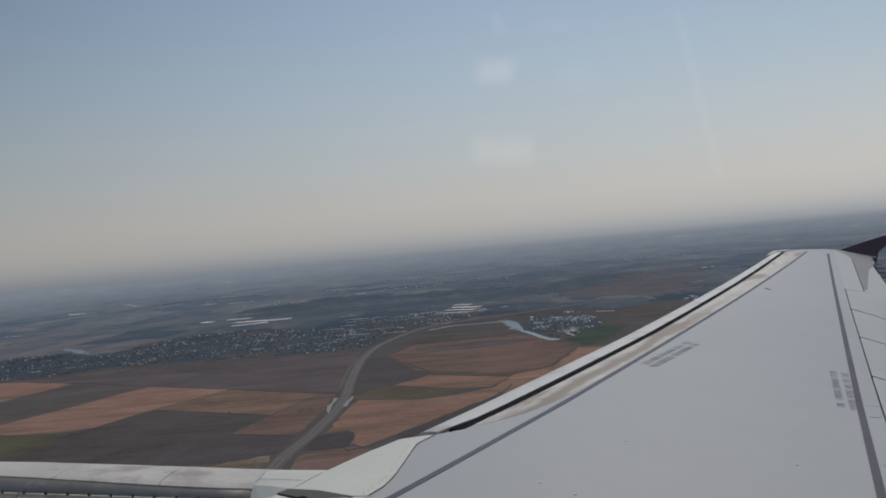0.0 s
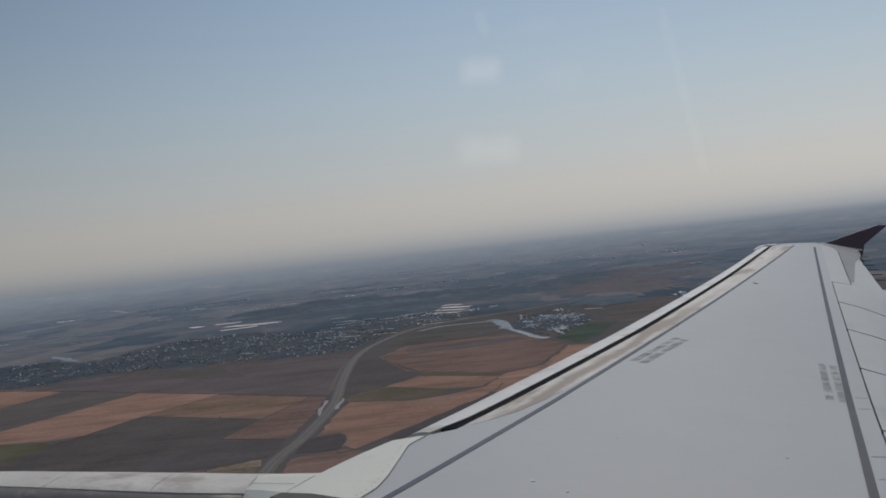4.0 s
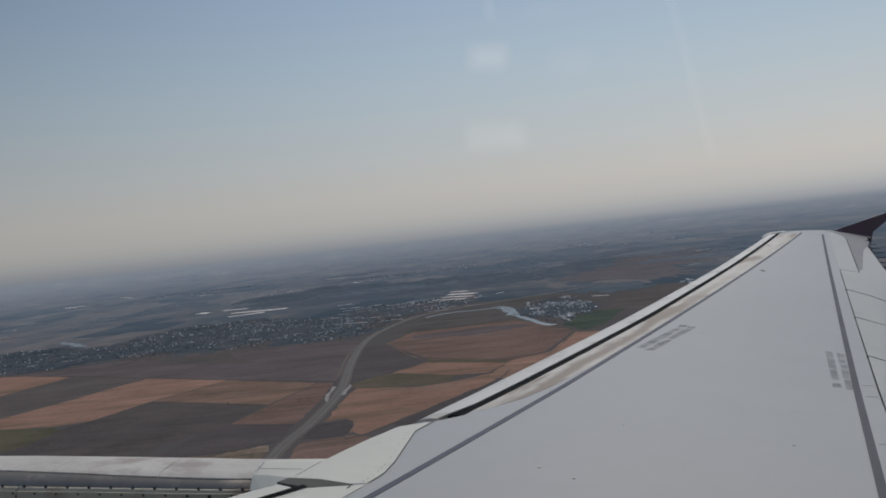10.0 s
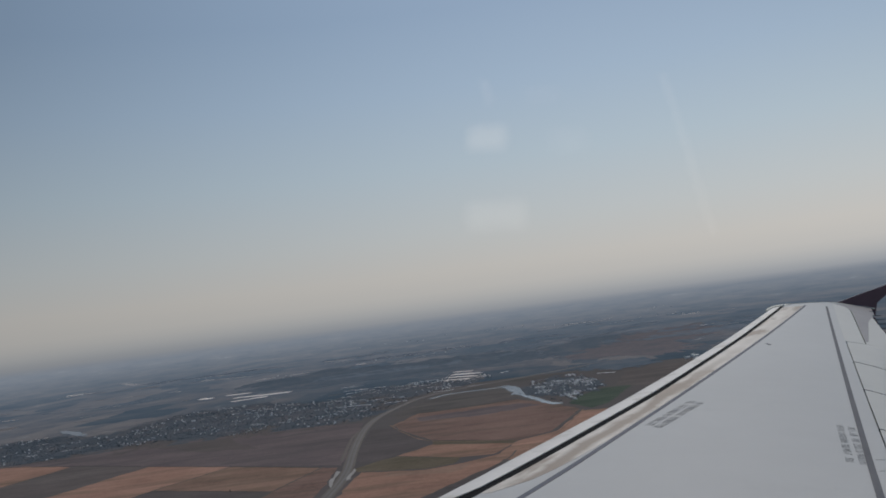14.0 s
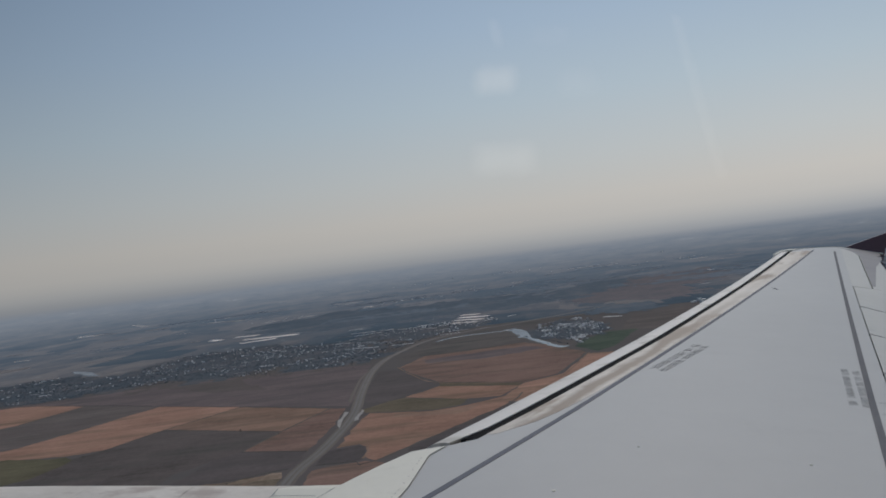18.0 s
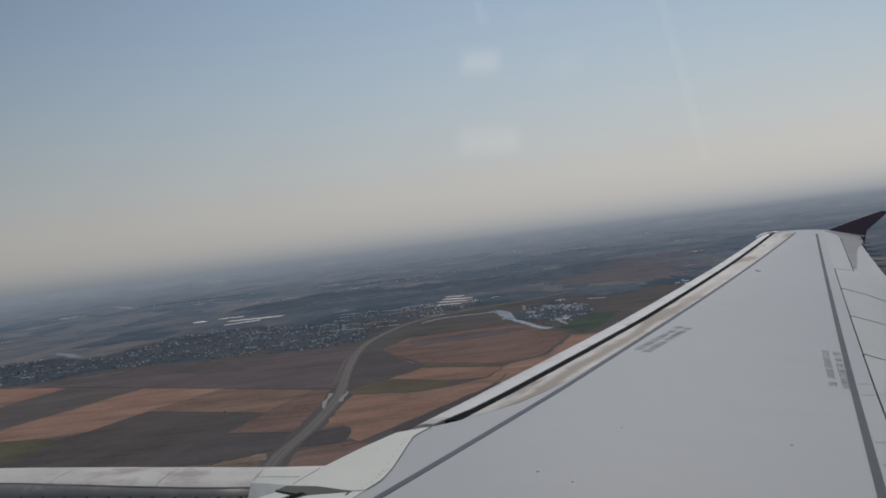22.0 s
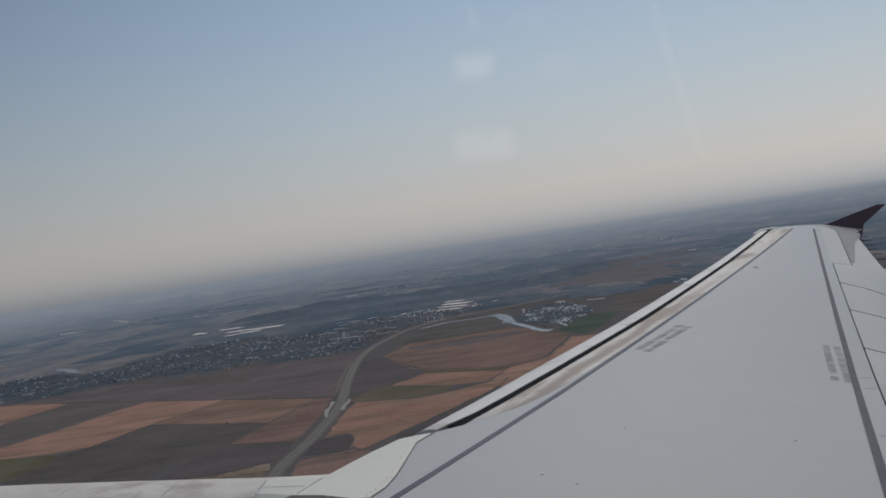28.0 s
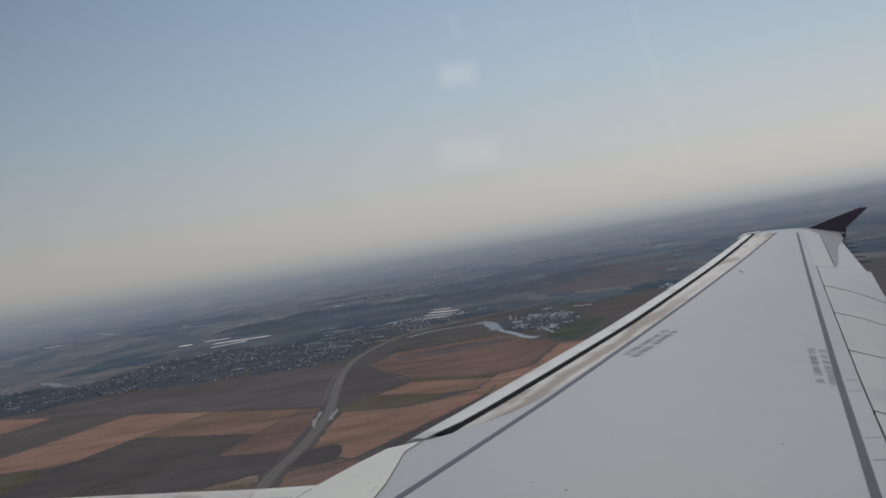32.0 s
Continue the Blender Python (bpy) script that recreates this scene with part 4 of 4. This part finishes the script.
plot("field", [(-245, 1935), (-190, 2005), (-155, 2030), (-15, 1905), (-30, 1840), (-85, 1820), (-225, 1885)], OLIVE, "dull olive crop strip", .08)
plot("field", [(-232, 1760), (-220, 1875), (-85, 1810), (-15, 1830), (105, 1915), (50, 1760), (-115, 1495), (-165, 1415), (-185, 1450), (-190, 1530), (-205, 1560), (-245, 1550)], ORANGE, "large orange stubble field beside the road", .07)
plot("field", [(-160, 1830), (-85, 1808), (10, 1820), (-40, 1740), (-170, 1790)], TAN, "paler far corner of the orange field", .10, wobble=10)
plot("field", [(100, 2005), (115, 2035), (210, 2105), (310, 2415), (380, 2395), (245, 2070), (95, 1790), (50, 1825)], ORANGE, "orange field beside a dark ploughed band", .08)
plot("field", [(50, 1760), (95, 1790), (245, 2070), (380, 2395), (605, 2780), (775, 2495), (130, 1230), (-110, 1370), (-115, 1495)], BLACK, "dark ploughed band below the wing", .06)
plot("field", [(-230, 2885), (-130, 3215), (-60, 3285), (170, 3285), (185, 2995), (250, 2640), (320, 2475), (180, 2900), (-5, 2855), (-140, 2855), (-195, 2765)], MEADOW, "grey-brown river meadow", .06)
plot("field", [(305, 2620), (350, 2765), (455, 2915), (540, 2890), (405, 2520), (345, 2445)], CROP, "dark green crop below the small town", .09)
plot("field", [(500, 2950), (620, 3400), (860, 3500), (800, 2950), (620, 2780)], DARK, "wide dark brown field beyond the small town", .06)
plot("scrub_land", [(20, 3470), (165, 3520), (300, 3560), (500, 3640), (490, 3700), (300, 3690), (165, 3640), (40, 3570)], MEADOW, "grey scrub land beyond the road", .05, wobble=14)
plot("field", [(-2600, 2500), (-1950, 3450), (-1610, 2870), (-1510, 2500), (-1300, 2290), (-1700, 1900)], DARK, "dark ploughed field", .04)

patch_land("scrub_land", [(-1180, 3100), (-900, 3060), (-435, 2950), (-335, 2960), (-310, 2840), (-560, 2790), (-800, 2850), (-1160, 2930)], DARK, "dark rough land along the village edge", 16, 23, lift=.12, ragged_by=2.2, category="scrub")

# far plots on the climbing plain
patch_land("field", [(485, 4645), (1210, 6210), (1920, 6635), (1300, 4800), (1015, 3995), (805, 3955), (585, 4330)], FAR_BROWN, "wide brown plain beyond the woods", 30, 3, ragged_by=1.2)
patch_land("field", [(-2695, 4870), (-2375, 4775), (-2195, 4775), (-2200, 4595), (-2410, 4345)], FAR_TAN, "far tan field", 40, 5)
WOOD_A = [(-890, 4840), (-1250, 5355), (-1390, 6145), (-1070, 6305), (-980, 6805), (-550, 6280), (-115, 6150), (225, 6000), (495, 5675), (495, 4735), (195, 4660), (20, 4750), (-95, 4560), (-270, 4630), (-580, 4780)]
WOOD_B = [(495, 4735), (495, 5675), (905, 6540), (1260, 6885), (1210, 6210), (710, 4980), (530, 4530)]
WOOD_C = [(485, 4275), (585, 4330), (790, 3995), (800, 3700), (640, 3490), (495, 3800)]
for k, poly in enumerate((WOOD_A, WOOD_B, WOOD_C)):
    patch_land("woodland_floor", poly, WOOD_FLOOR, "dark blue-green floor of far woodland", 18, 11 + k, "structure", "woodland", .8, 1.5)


# pale strips: greenhouses and bare earth
def strip(xa, ya, xb, yb, wide, mat, label="pale strip of dry earth or greenhouse plastic among far fields"):
    L = math.hypot(xb - xa, yb - ya)
    nx, ny = -(yb - ya) / L * wide / 2, (xb - xa) / L * wide / 2
    ob = plot("pale_strip", [(xa - nx, ya - ny), (xb - nx, yb - ny), (xb + nx, yb + ny), (xa + nx, ya + ny)], mat, label, .6, wobble=wide * .12)
    level(ob.data)
    return ob


for ends in ((-60, 4110, 55, 4010), (-50, 4265, 90, 4145), (-25, 4420, 110, 4300), (-10, 4580, 70, 4520)):
    strip(*ends, 42, PALE)
for ends, wide in (((-1165, 4775, -865, 4700), 70), ((-1130, 4525, -960, 4590), 55), ((-1290, 5090, -1150, 5060), 60), ((-1425, 5075, -1355, 5010), 50)):
    strip(*ends, wide, PALE)
for ends in ((-575, 4485, -510, 4490), (-500, 4060, -375, 4105), (-295, 4105, -130, 4190), (-280, 3365, -195, 3355), (-425, 3430, -330, 3380), (-115, 4060, -65, 4140), (-230, 4630, -155, 4570), (140, 4690, 195, 4705), (195, 4130, 235, 4165), (525, 3465, 585, 3415)):
    strip(*ends, 9, PLASTIC)
rs = random.Random(44)
for _ in range(26):
    x, y, L, a = rs.uniform(-560, 60), rs.uniform(3560, 4250), rs.uniform(35, 110), radians(rs.uniform(-14, 8))
    strip(x, y, x + L * math.cos(a), y + L * math.sin(a), rs.uniform(5, 9), rs.choice((PLASTIC, FAR_PALE, PALE)))
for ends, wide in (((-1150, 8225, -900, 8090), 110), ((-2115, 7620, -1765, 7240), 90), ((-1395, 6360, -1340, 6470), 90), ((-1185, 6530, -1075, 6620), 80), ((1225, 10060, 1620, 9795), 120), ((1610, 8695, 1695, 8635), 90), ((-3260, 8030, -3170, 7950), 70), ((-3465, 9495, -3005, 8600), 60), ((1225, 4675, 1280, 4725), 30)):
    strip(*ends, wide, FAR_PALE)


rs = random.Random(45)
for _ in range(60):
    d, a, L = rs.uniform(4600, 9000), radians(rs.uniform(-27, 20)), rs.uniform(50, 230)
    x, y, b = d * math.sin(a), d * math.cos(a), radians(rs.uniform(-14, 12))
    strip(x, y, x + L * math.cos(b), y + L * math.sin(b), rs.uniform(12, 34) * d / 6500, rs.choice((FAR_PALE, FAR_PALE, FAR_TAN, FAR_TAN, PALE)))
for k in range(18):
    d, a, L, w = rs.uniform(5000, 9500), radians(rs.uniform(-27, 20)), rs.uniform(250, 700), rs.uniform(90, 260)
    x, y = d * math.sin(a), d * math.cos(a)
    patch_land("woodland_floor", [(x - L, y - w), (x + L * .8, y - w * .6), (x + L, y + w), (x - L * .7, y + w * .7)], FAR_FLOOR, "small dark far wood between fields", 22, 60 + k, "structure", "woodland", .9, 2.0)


# the road: a raised dual carriageway with dusty verges
def smooth_line(pts, step):
    out_pts = []
    for i in range(len(pts) - 1):
        p0, p1, p2, p3 = (Vector(pts[min(max(k, 0), len(pts) - 1)]) for k in (i - 1, i, i + 1, i + 2))
        n = max(2, int((p2 - p1).length / step))
        for j in range(n):
            u = j / n
            out_pts.append(.5 * (2 * p1 + (p2 - p0) * u + (2 * p0 - 5 * p1 + 4 * p2 - p3) * u * u + (3 * p1 - p0 - 3 * p2 + p3) * u ** 3))
    return out_pts + [Vector(pts[-1])]


def ribbon(name, pts, half, lift, mat, label="", parent=None, bank=3.0, shift=0.0, jag=0.0, category="", kind=""):
    line = smooth_line([(x, y) for x, y in pts], 15)
    rng = random.Random(len(line))
    v = []
    for i, p in enumerate(line):
        d = (line[min(i + 1, len(line) - 1)] - line[max(i - 1, 0)]).normalized()
        nrm = Vector((-d.y, d.x))
        h = half * (1 + rng.uniform(-jag, jag))
        for s, dz in ((-h - bank, -.1), (-h, lift), (h, lift), (h + bank, -.1)):
            q = p + nrm * (s + shift)
            v.append(fold(q.x, q.y, dz))
    f = [(i * 4 + j, i * 4 + j + 1, (i + 1) * 4 + j + 1, (i + 1) * 4 + j) for i in range(len(line) - 1) for j in range(3)]
    ob = new(name, mesh_of(name, v, f, mat))
    if parent:
        ob.parent = parent
        if label:
            ob["label"] = label
        return ob
    return tagged(ob, label, category, kind=kind)


ROAD = [(-290, 700), (-290, 1300), (-285, 1415), (-270, 1530), (-259, 1675), (-253, 1815), (-256, 1965), (-268, 2160), (-278, 2380), (-283, 2620), (-270, 2865), (-232, 3085), (-170, 3325), (-80, 3490), (30, 3590), (165, 3660), (365, 3790), (700, 4050)]
road = ribbon("road", ROAD, 5.5, 1.2, ASPHALT, "grey dual carriageway curving past the fields", category="road", kind="structure", bank=4)
ribbon("median_strip", ROAD[1:13], 1.3, 1.26, VERGE, "dusty median strip", parent=road, bank=.4, jag=.3)
for side in (-1, 1):
    ribbon("road_verge", ROAD[1:13], 2.2, .5, VERGE, "dusty weedy verge", parent=road, bank=3, shift=side * 7.9, jag=.45)
ribbon("farm_track", [(-285, 2680), (-301, 2490), (-291, 2210), (-284, 2070)], 1.5, .5, VERGE, "pale dusty side road beside the carriageway", jag=.25, category="dirt track", kind="structure")
plot("sandy_ramp", [(-272, 1770), (-279, 1830), (-275, 1880), (-277, 1930), (-268, 1920), (-270, 1850), (-264, 1740)], SAND, "pale sandy ramp beside the road", .9, "structure", "dirt track", 3)
plot("sandy_ramp", [(-243, 1800), (-243, 1880), (-241, 1935), (-234, 1900), (-237, 1860), (-234, 1810)], SAND, "pale sandy ramp beside the road", .9, "structure", "dirt track", 3)
for pts in ([(-200, 2600), (-196, 2640), (-145, 2780), (-130, 2860)], [(-210, 2640), (-160, 2430), (-80, 2205), (115, 2040)], [(-188, 1440), (-184, 1500), (-188, 1535), (-150, 1580)], [(-340, 1400), (-360, 1350), (-330, 1290)], [(60, 1780), (200, 2060), (320, 2440)]):
    ribbon("farm_track", pts, 1.6, .25, TAN, "narrow pale farm track", jag=.3, bank=1, category="dirt track", kind="structure")

# water
for pts, half, label in (([(-115, 3300), (-50, 3385), (5, 3405), (110, 3395), (172, 3400)], 7, "narrow river glinting below the road"), ([(165, 3440), (178, 3380), (192, 3290), (198, 3170), (196, 3055)], 19, "pale river bend beside the small town"),
                         ([(196, 3075), (212, 2970), (235, 2835), (255, 2700), (282, 2630)], 10, "pale river reach below the small town")):
    ribbon("river", pts, half, .6, WATER, label, bank=2, jag=.5, category="river", kind="structure")
plot("pond", [(-1770, 4015), (-1720, 4000), (-1580, 3805), (-1485, 3625), (-1530, 3650), (-1695, 3885)], WATER, "pale pond behind the far village", 1.5, "structure", "pond", 12)
plot("lake", [(2240, 2230), (2500, 1955), (2520, 1400), (2670, 1160), (2510, 1150), (2430, 1290), (2400, 1700)], WATER, "pale green lake beside a village", .5, "structure", "lake", 14)
ribbon("river", [(1530, 1940), (1740, 1990), (1980, 2070), (2240, 2230)], 14, .5, WATER, "pale river reach below the peninsula", bank=2, jag=.3, category="river", kind="structure")


def scatter(poly, count, seed):
    rng = random.Random(seed)
    x0, x1 = min(p[0] for p in poly), max(p[0] for p in poly)
    y0, y1 = min(p[1] for p in poly), max(p[1] for p in poly)
    got = []
    while len(got) < count:
        x, y = rng.uniform(x0, x1), rng.uniform(y0, y1)
        if inside(x, y, poly):
            got.append((x, y))
    return got


# houses: walls and a gabled roof each
def house(wx, wy, hw, hr, roof_mat, label):
    base = new("house")
    v = [(sx * wx / 2, sy * wy / 2, z) for z in (0, hw) for sx, sy in ((-1, -1), (1, -1), (1, 1), (-1, 1))] + [(-wx / 2, 0, hw + hr * .96), (wx / 2, 0, hw + hr * .96)]
    piece("wall", v, [(0, 1, 5, 4), (2, 3, 7, 6), (1, 2, 6, 9, 5), (3, 0, 4, 8, 7), (0, 3, 2, 1)], WALLS, base)
    o, e = .5, .5
    rv = []
    for dz in (0, -.18):
        rv += [(-wx / 2 - o, -wy / 2 - e, hw - .3 + dz), (wx / 2 + o, -wy / 2 - e, hw - .3 + dz), (-wx / 2 - o, 0, hw + hr + .05 + dz), (wx / 2 + o, 0, hw + hr + .05 + dz), (-wx / 2 - o, wy / 2 + e, hw - .3 + dz), (wx / 2 + o, wy / 2 + e, hw - .3 + dz)]
    piece("roof", rv, [(0, 1, 3, 2), (2, 3, 5, 4), (6, 8, 9, 7), (8, 10, 11, 9), (0, 6, 7, 1), (4, 5, 11, 10), (0, 2, 8, 6), (2, 4, 10, 8), (1, 7, 9, 3), (3, 9, 11, 5)], roof_mat, base)
    return tagged(base, label, "house", "village houses")


KINDS = [house(10, 8, 3.2, 1.3, ROOF_L, "small village house with a pale metal roof among trees"), house(11, 8, 3.4, 2.4, ROOF_D, "small village house with a grey slate roof among trees"),
         house(9, 7, 3, 2.7, ROOF_D, "low cottage with a dark roof among trees"), house(20, 9, 4, 1.2, ROOF_L, "long low building with a pale roof")]
VILLAGE = [(-1320, 3615), (-1350, 3905), (-1185, 4150), (-970, 4130), (-570, 3845), (-355, 3600), (-215, 3385), (-275, 3095), (-335, 2900), (-435, 2870), (-585, 2900), (-695, 2900), (-910, 3010), (-1060, 3005), (-1140, 3030)]
HAMLET = [(-1600, 2875), (-1935, 3475), (-1830, 3755), (-1675, 3775), (-1270, 3390), (-1145, 3270), (-1100, 3045), (-1255, 2980), (-1335, 2875)]
ROWS = [(-570, 3845), (-405, 4155), (-90, 4190), (95, 4325), (155, 3910), (-85, 3570), (-200, 3400), (-355, 3600)]
TOWN = [(215, 3085), (275, 3470), (395, 3555), (465, 3585), (480, 3190), (470, 2960), (380, 2825), (330, 2660), (295, 2865)]
PENINSULA = [(1840, 1590), (1820, 1890), (2060, 1780), (2380, 1540), (2400, 1220), (2190, 1200), (2000, 1300)]
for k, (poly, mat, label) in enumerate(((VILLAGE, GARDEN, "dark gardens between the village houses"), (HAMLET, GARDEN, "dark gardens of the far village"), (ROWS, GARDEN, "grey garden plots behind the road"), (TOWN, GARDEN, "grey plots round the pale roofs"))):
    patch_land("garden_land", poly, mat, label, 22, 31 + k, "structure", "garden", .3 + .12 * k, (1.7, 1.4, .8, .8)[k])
rs = random.Random(46)
for poly, count in ((VILLAGE, 42), (HAMLET, 14)):
    for x, y in scatter(poly, count, 47):
        L, a = rs.uniform(14, 44), radians(rs.uniform(-16, 10))
        strip(x, y, x + L * math.cos(a), y + L * math.sin(a), rs.uniform(4, 8), rs.choice((FAR_PALE, FAR_PALE, PLASTIC, PALE)), "pale yard or greenhouse between village gardens")
first = [True] * 4
rng = random.Random(5)


def clustered(poly, count, seed):
    """House sites that gather along lanes, with gaps between."""
    return [(x, y) for x, y in scatter(poly, count * 4, seed) if noise.noise(Vector((x / 130, y / 210, seed))) > .06][:count]


for poly, count, seed, mix_of in ((VILLAGE, 130, 11, (0, 0, 1, 2, 2, 1)), (HAMLET, 44, 12, (1, 2, 0, 2)), (TOWN, 84, 13, (0, 3, 0, 0, 3, 1)), (ROWS, 24, 16, (0, 3, 1)), (PENINSULA, 14, 14, (0, 1, 2))):
    for x, y in clustered(poly, count, seed):
        k = rng.choice(mix_of)
        at = fold(x, y, .25)
        m = pose(*at, 0, 0, rng.choice((20, 110, 200, 290)) + rng.uniform(-8, 8)) @ Matrix.Diagonal((*[rng.uniform(.5, .85)] * 3, 1))
        if first[k]:
            KINDS[k].matrix_world = m
            first[k] = False
        else:
            copy_thing(KINDS[k], m)


# foliage: many small ragged clumps
def clumps(name, places, mat, label, category, seed, squash=.75, wide=1.0):
    rng2 = np.random.RandomState(seed)
    bm = bmesh.new()
    bmesh.ops.create_icosphere(bm, subdivisions=1, radius=1)
    base = np.array([q.co[:] for q in bm.verts])
    tri = np.array([[q.index for q in f.verts] for f in bm.faces])
    bm.free()
    vs, fcs = [], []
    for i, (x, y, s) in enumerate(places):
        jit = base * (1 + rng2.uniform(-.38, .38, (len(base), 1))) * s * np.array([wide * rng2.uniform(.8, 1.3), rng2.uniform(.8, 1.3), squash * rng2.uniform(.8, 1.25)])
        vs.append(jit + np.array(fold(x, y, s * squash * .55)))
        fcs.append(tri + i * len(base))
    vs, fcs = np.concatenate(vs), np.concatenate(fcs)
    me = bpy.data.meshes.new(name)
    me.from_pydata(vs.tolist(), [], fcs.tolist())
    me.polygons.foreach_set("use_smooth", [True] * len(me.polygons))
    me.materials.append(mat)
    return tagged(new(name, me), label, category, kind="stuff")


def spread(poly, count, seed, lo, hi):
    r3 = random.Random(seed)
    return [(x, y, r3.uniform(lo, hi)) for x, y in scatter(poly, count, seed)]


def ragged(poly, count, seed, lo, hi):
    """Like spread, but thinned in patches so that the edge and the inside are uneven."""
    r7 = random.Random(seed)
    return [(x, y, r7.uniform(lo, hi)) for x, y in scatter(poly, count, seed) if noise.noise(Vector((x / 150, y / 240, seed))) + .35 * noise.noise(Vector((x / 40, y / 55, seed))) > r7.uniform(-.5, .05)]


def fringe(poly, count, seed, lo, hi):
    """Loose trees just outside the gardens."""
    r9 = random.Random(seed)
    edge_line = smooth_line(poly + poly[:1], 26)
    return [(p.x + r9.gauss(0, 30), p.y + r9.gauss(0, 40), r9.uniform(lo, hi)) for p in (r9.choice(edge_line) for _ in range(count))]


clumps("village_fringe", fringe(VILLAGE, 900, 31, .6, 1.7) + fringe(HAMLET, 500, 32, .6, 1.7), LEAVES, "loose dark trees and scrub at the village edge", "trees", 8, .6)
clumps("village_trees", ragged(VILLAGE, 5200, 21, 1.0, 2.6), LEAVES, "dense dark garden trees between village houses", "trees", 1, .5)
clumps("hamlet_trees", ragged(HAMLET, 2600, 22, 1.0, 2.6), LEAVES, "dark garden trees in the far village", "trees", 2, .5)
clumps("garden_trees", ragged(ROWS, 1300, 27, 1.0, 2.6), LEAVES, "dark trees between garden plots", "trees", 9, .5)
clumps("town_trees", ragged(TOWN, 700, 23, 1.0, 2.6), LEAVES, "scattered trees between pale roofs", "trees", 3, .5)
clumps("lakeside_trees", spread(PENINSULA, 300, 26, 4, 8), LEAVES, "garden trees round the lake village", "trees", 5)



def hedge(pts, gap, lo, hi, seed, skip=.25):
    r4 = random.Random(seed)
    return [(p.x + r4.uniform(-2, 2) + r4.gauss(0, gap * .1), p.y + r4.gauss(0, gap * .6), r4.uniform(lo, hi) * r4.random() ** .5) for p in smooth_line(pts, gap) if r4.random() > skip]


rowsof = []
for i, pts in enumerate(([(-565, 2208), (-685, 1990), (-750, 1825), (-790, 1760)], [(-320, 2010), (-385, 1785), (-425, 1620)], [(-835, 2412), (-565, 2208), (-320, 2010)], [(-685, 1990), (-385, 1785)], [(-425, 1620), (-296, 1555)], [(-505, 1285), (-350, 1412), (-305, 1428)],
                         [(-262, 1432), (-195, 1424), (-165, 1412), (50, 1758), (100, 1900)], [(-80, 2210), (115, 2042)], [(-140, 2860), (180, 2905)], [(-200, 2570), (-80, 2200)], [(-1430, 2848), (-1135, 2648), (-870, 2448)], [(-1130, 2630), (-1205, 2385)], [(200, 2110), (315, 2450)])):
    rowsof += hedge(pts, 9, .7, 1.7, 40 + i, .70)
    ribbon("hedge", pts, 1.0, .7, SCRUB, "thin dark scrubby hedge along a field edge", bank=1, jag=.6, category="hedge")
clumps("hedgerow", rowsof, SCRUB, "low dark bushes along field edges", "hedge", 6)
riv = hedge([(-130, 3330), (-50, 3420), (5, 3440), (110, 3425)], 7, 1.5, 3.4, 61, .3) + hedge([(230, 3050), (250, 2900), (285, 2740), (320, 2620)], 8, 1.5, 3.4, 62, .4) + hedge([(-200, 3200), (-120, 3250), (40, 3250), (150, 3230)], 9, 1.2, 2.8, 63, .5)
clumps("riverside_scrub", riv, LEAVES, "dark scrub along the river", "bushes", 7)


# garden sheds and further roofs, too many to count
def roofs(name, sites, seed, mat, label, big=1.0, tall=1.0):
    r6 = random.Random(seed)
    v, f = [], []
    for x, y in sites:
        a, b, h, tn = r6.uniform(3, 7) * big, r6.uniform(2.5, 4.5) * big, r6.uniform(3, 4.5) * big * tall, r6.choice((.35, 1.92)) + r6.uniform(-.1, .1)
        q, (cx, cy, cz) = len(v), fold(x, y, .2)
        for px, py, pz in ((-a, -b, 0), (a, -b, 0), (a, b, 0), (-a, b, 0), (-a, -b, h), (a, -b, h), (a, b, h), (-a, b, h), (-a, 0, h * 1.2), (a, 0, h * 1.2)):
            v.append((cx + px * math.cos(tn) - py * math.sin(tn), cy + px * math.sin(tn) + py * math.cos(tn), cz + pz))
        f += [tuple(q + w for w in s) for s in ((0, 1, 5, 4), (2, 3, 7, 6), (1, 2, 6, 9, 5), (3, 0, 4, 8, 7), (4, 5, 9, 8), (8, 9, 6, 7))]
    return tagged(new(name, mesh_of(name, v, f, mat)), label, category="sheds", kind="stuff")


for poly, count, seed, mat in ((VILLAGE, 150, 71, WALLS), (HAMLET, 60, 72, ROOF_D), (TOWN, 150, 73, PLASTIC), (ROWS, 60, 74, PLASTIC), (VILLAGE, 130, 75, PLASTIC), (HAMLET, 60, 76, PLASTIC), (TOWN, 120, 78, WALLS)):
    roofs("village_sheds", clustered(poly, count, seed), seed, mat, "small pale sheds among village gardens", .6)
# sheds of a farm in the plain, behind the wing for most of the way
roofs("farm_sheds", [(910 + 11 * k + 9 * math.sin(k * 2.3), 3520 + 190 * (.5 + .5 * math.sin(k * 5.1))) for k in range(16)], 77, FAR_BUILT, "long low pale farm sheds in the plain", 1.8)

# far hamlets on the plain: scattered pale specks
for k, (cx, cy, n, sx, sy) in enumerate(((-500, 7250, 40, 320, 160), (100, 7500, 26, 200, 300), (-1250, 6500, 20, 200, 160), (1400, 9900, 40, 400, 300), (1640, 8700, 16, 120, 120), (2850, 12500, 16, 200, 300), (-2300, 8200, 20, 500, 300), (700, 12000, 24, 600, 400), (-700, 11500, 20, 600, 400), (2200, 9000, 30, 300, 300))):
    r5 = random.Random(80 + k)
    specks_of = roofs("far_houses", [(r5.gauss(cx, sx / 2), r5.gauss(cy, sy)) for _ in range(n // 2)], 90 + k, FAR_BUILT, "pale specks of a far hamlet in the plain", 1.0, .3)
    level(specks_of.data)
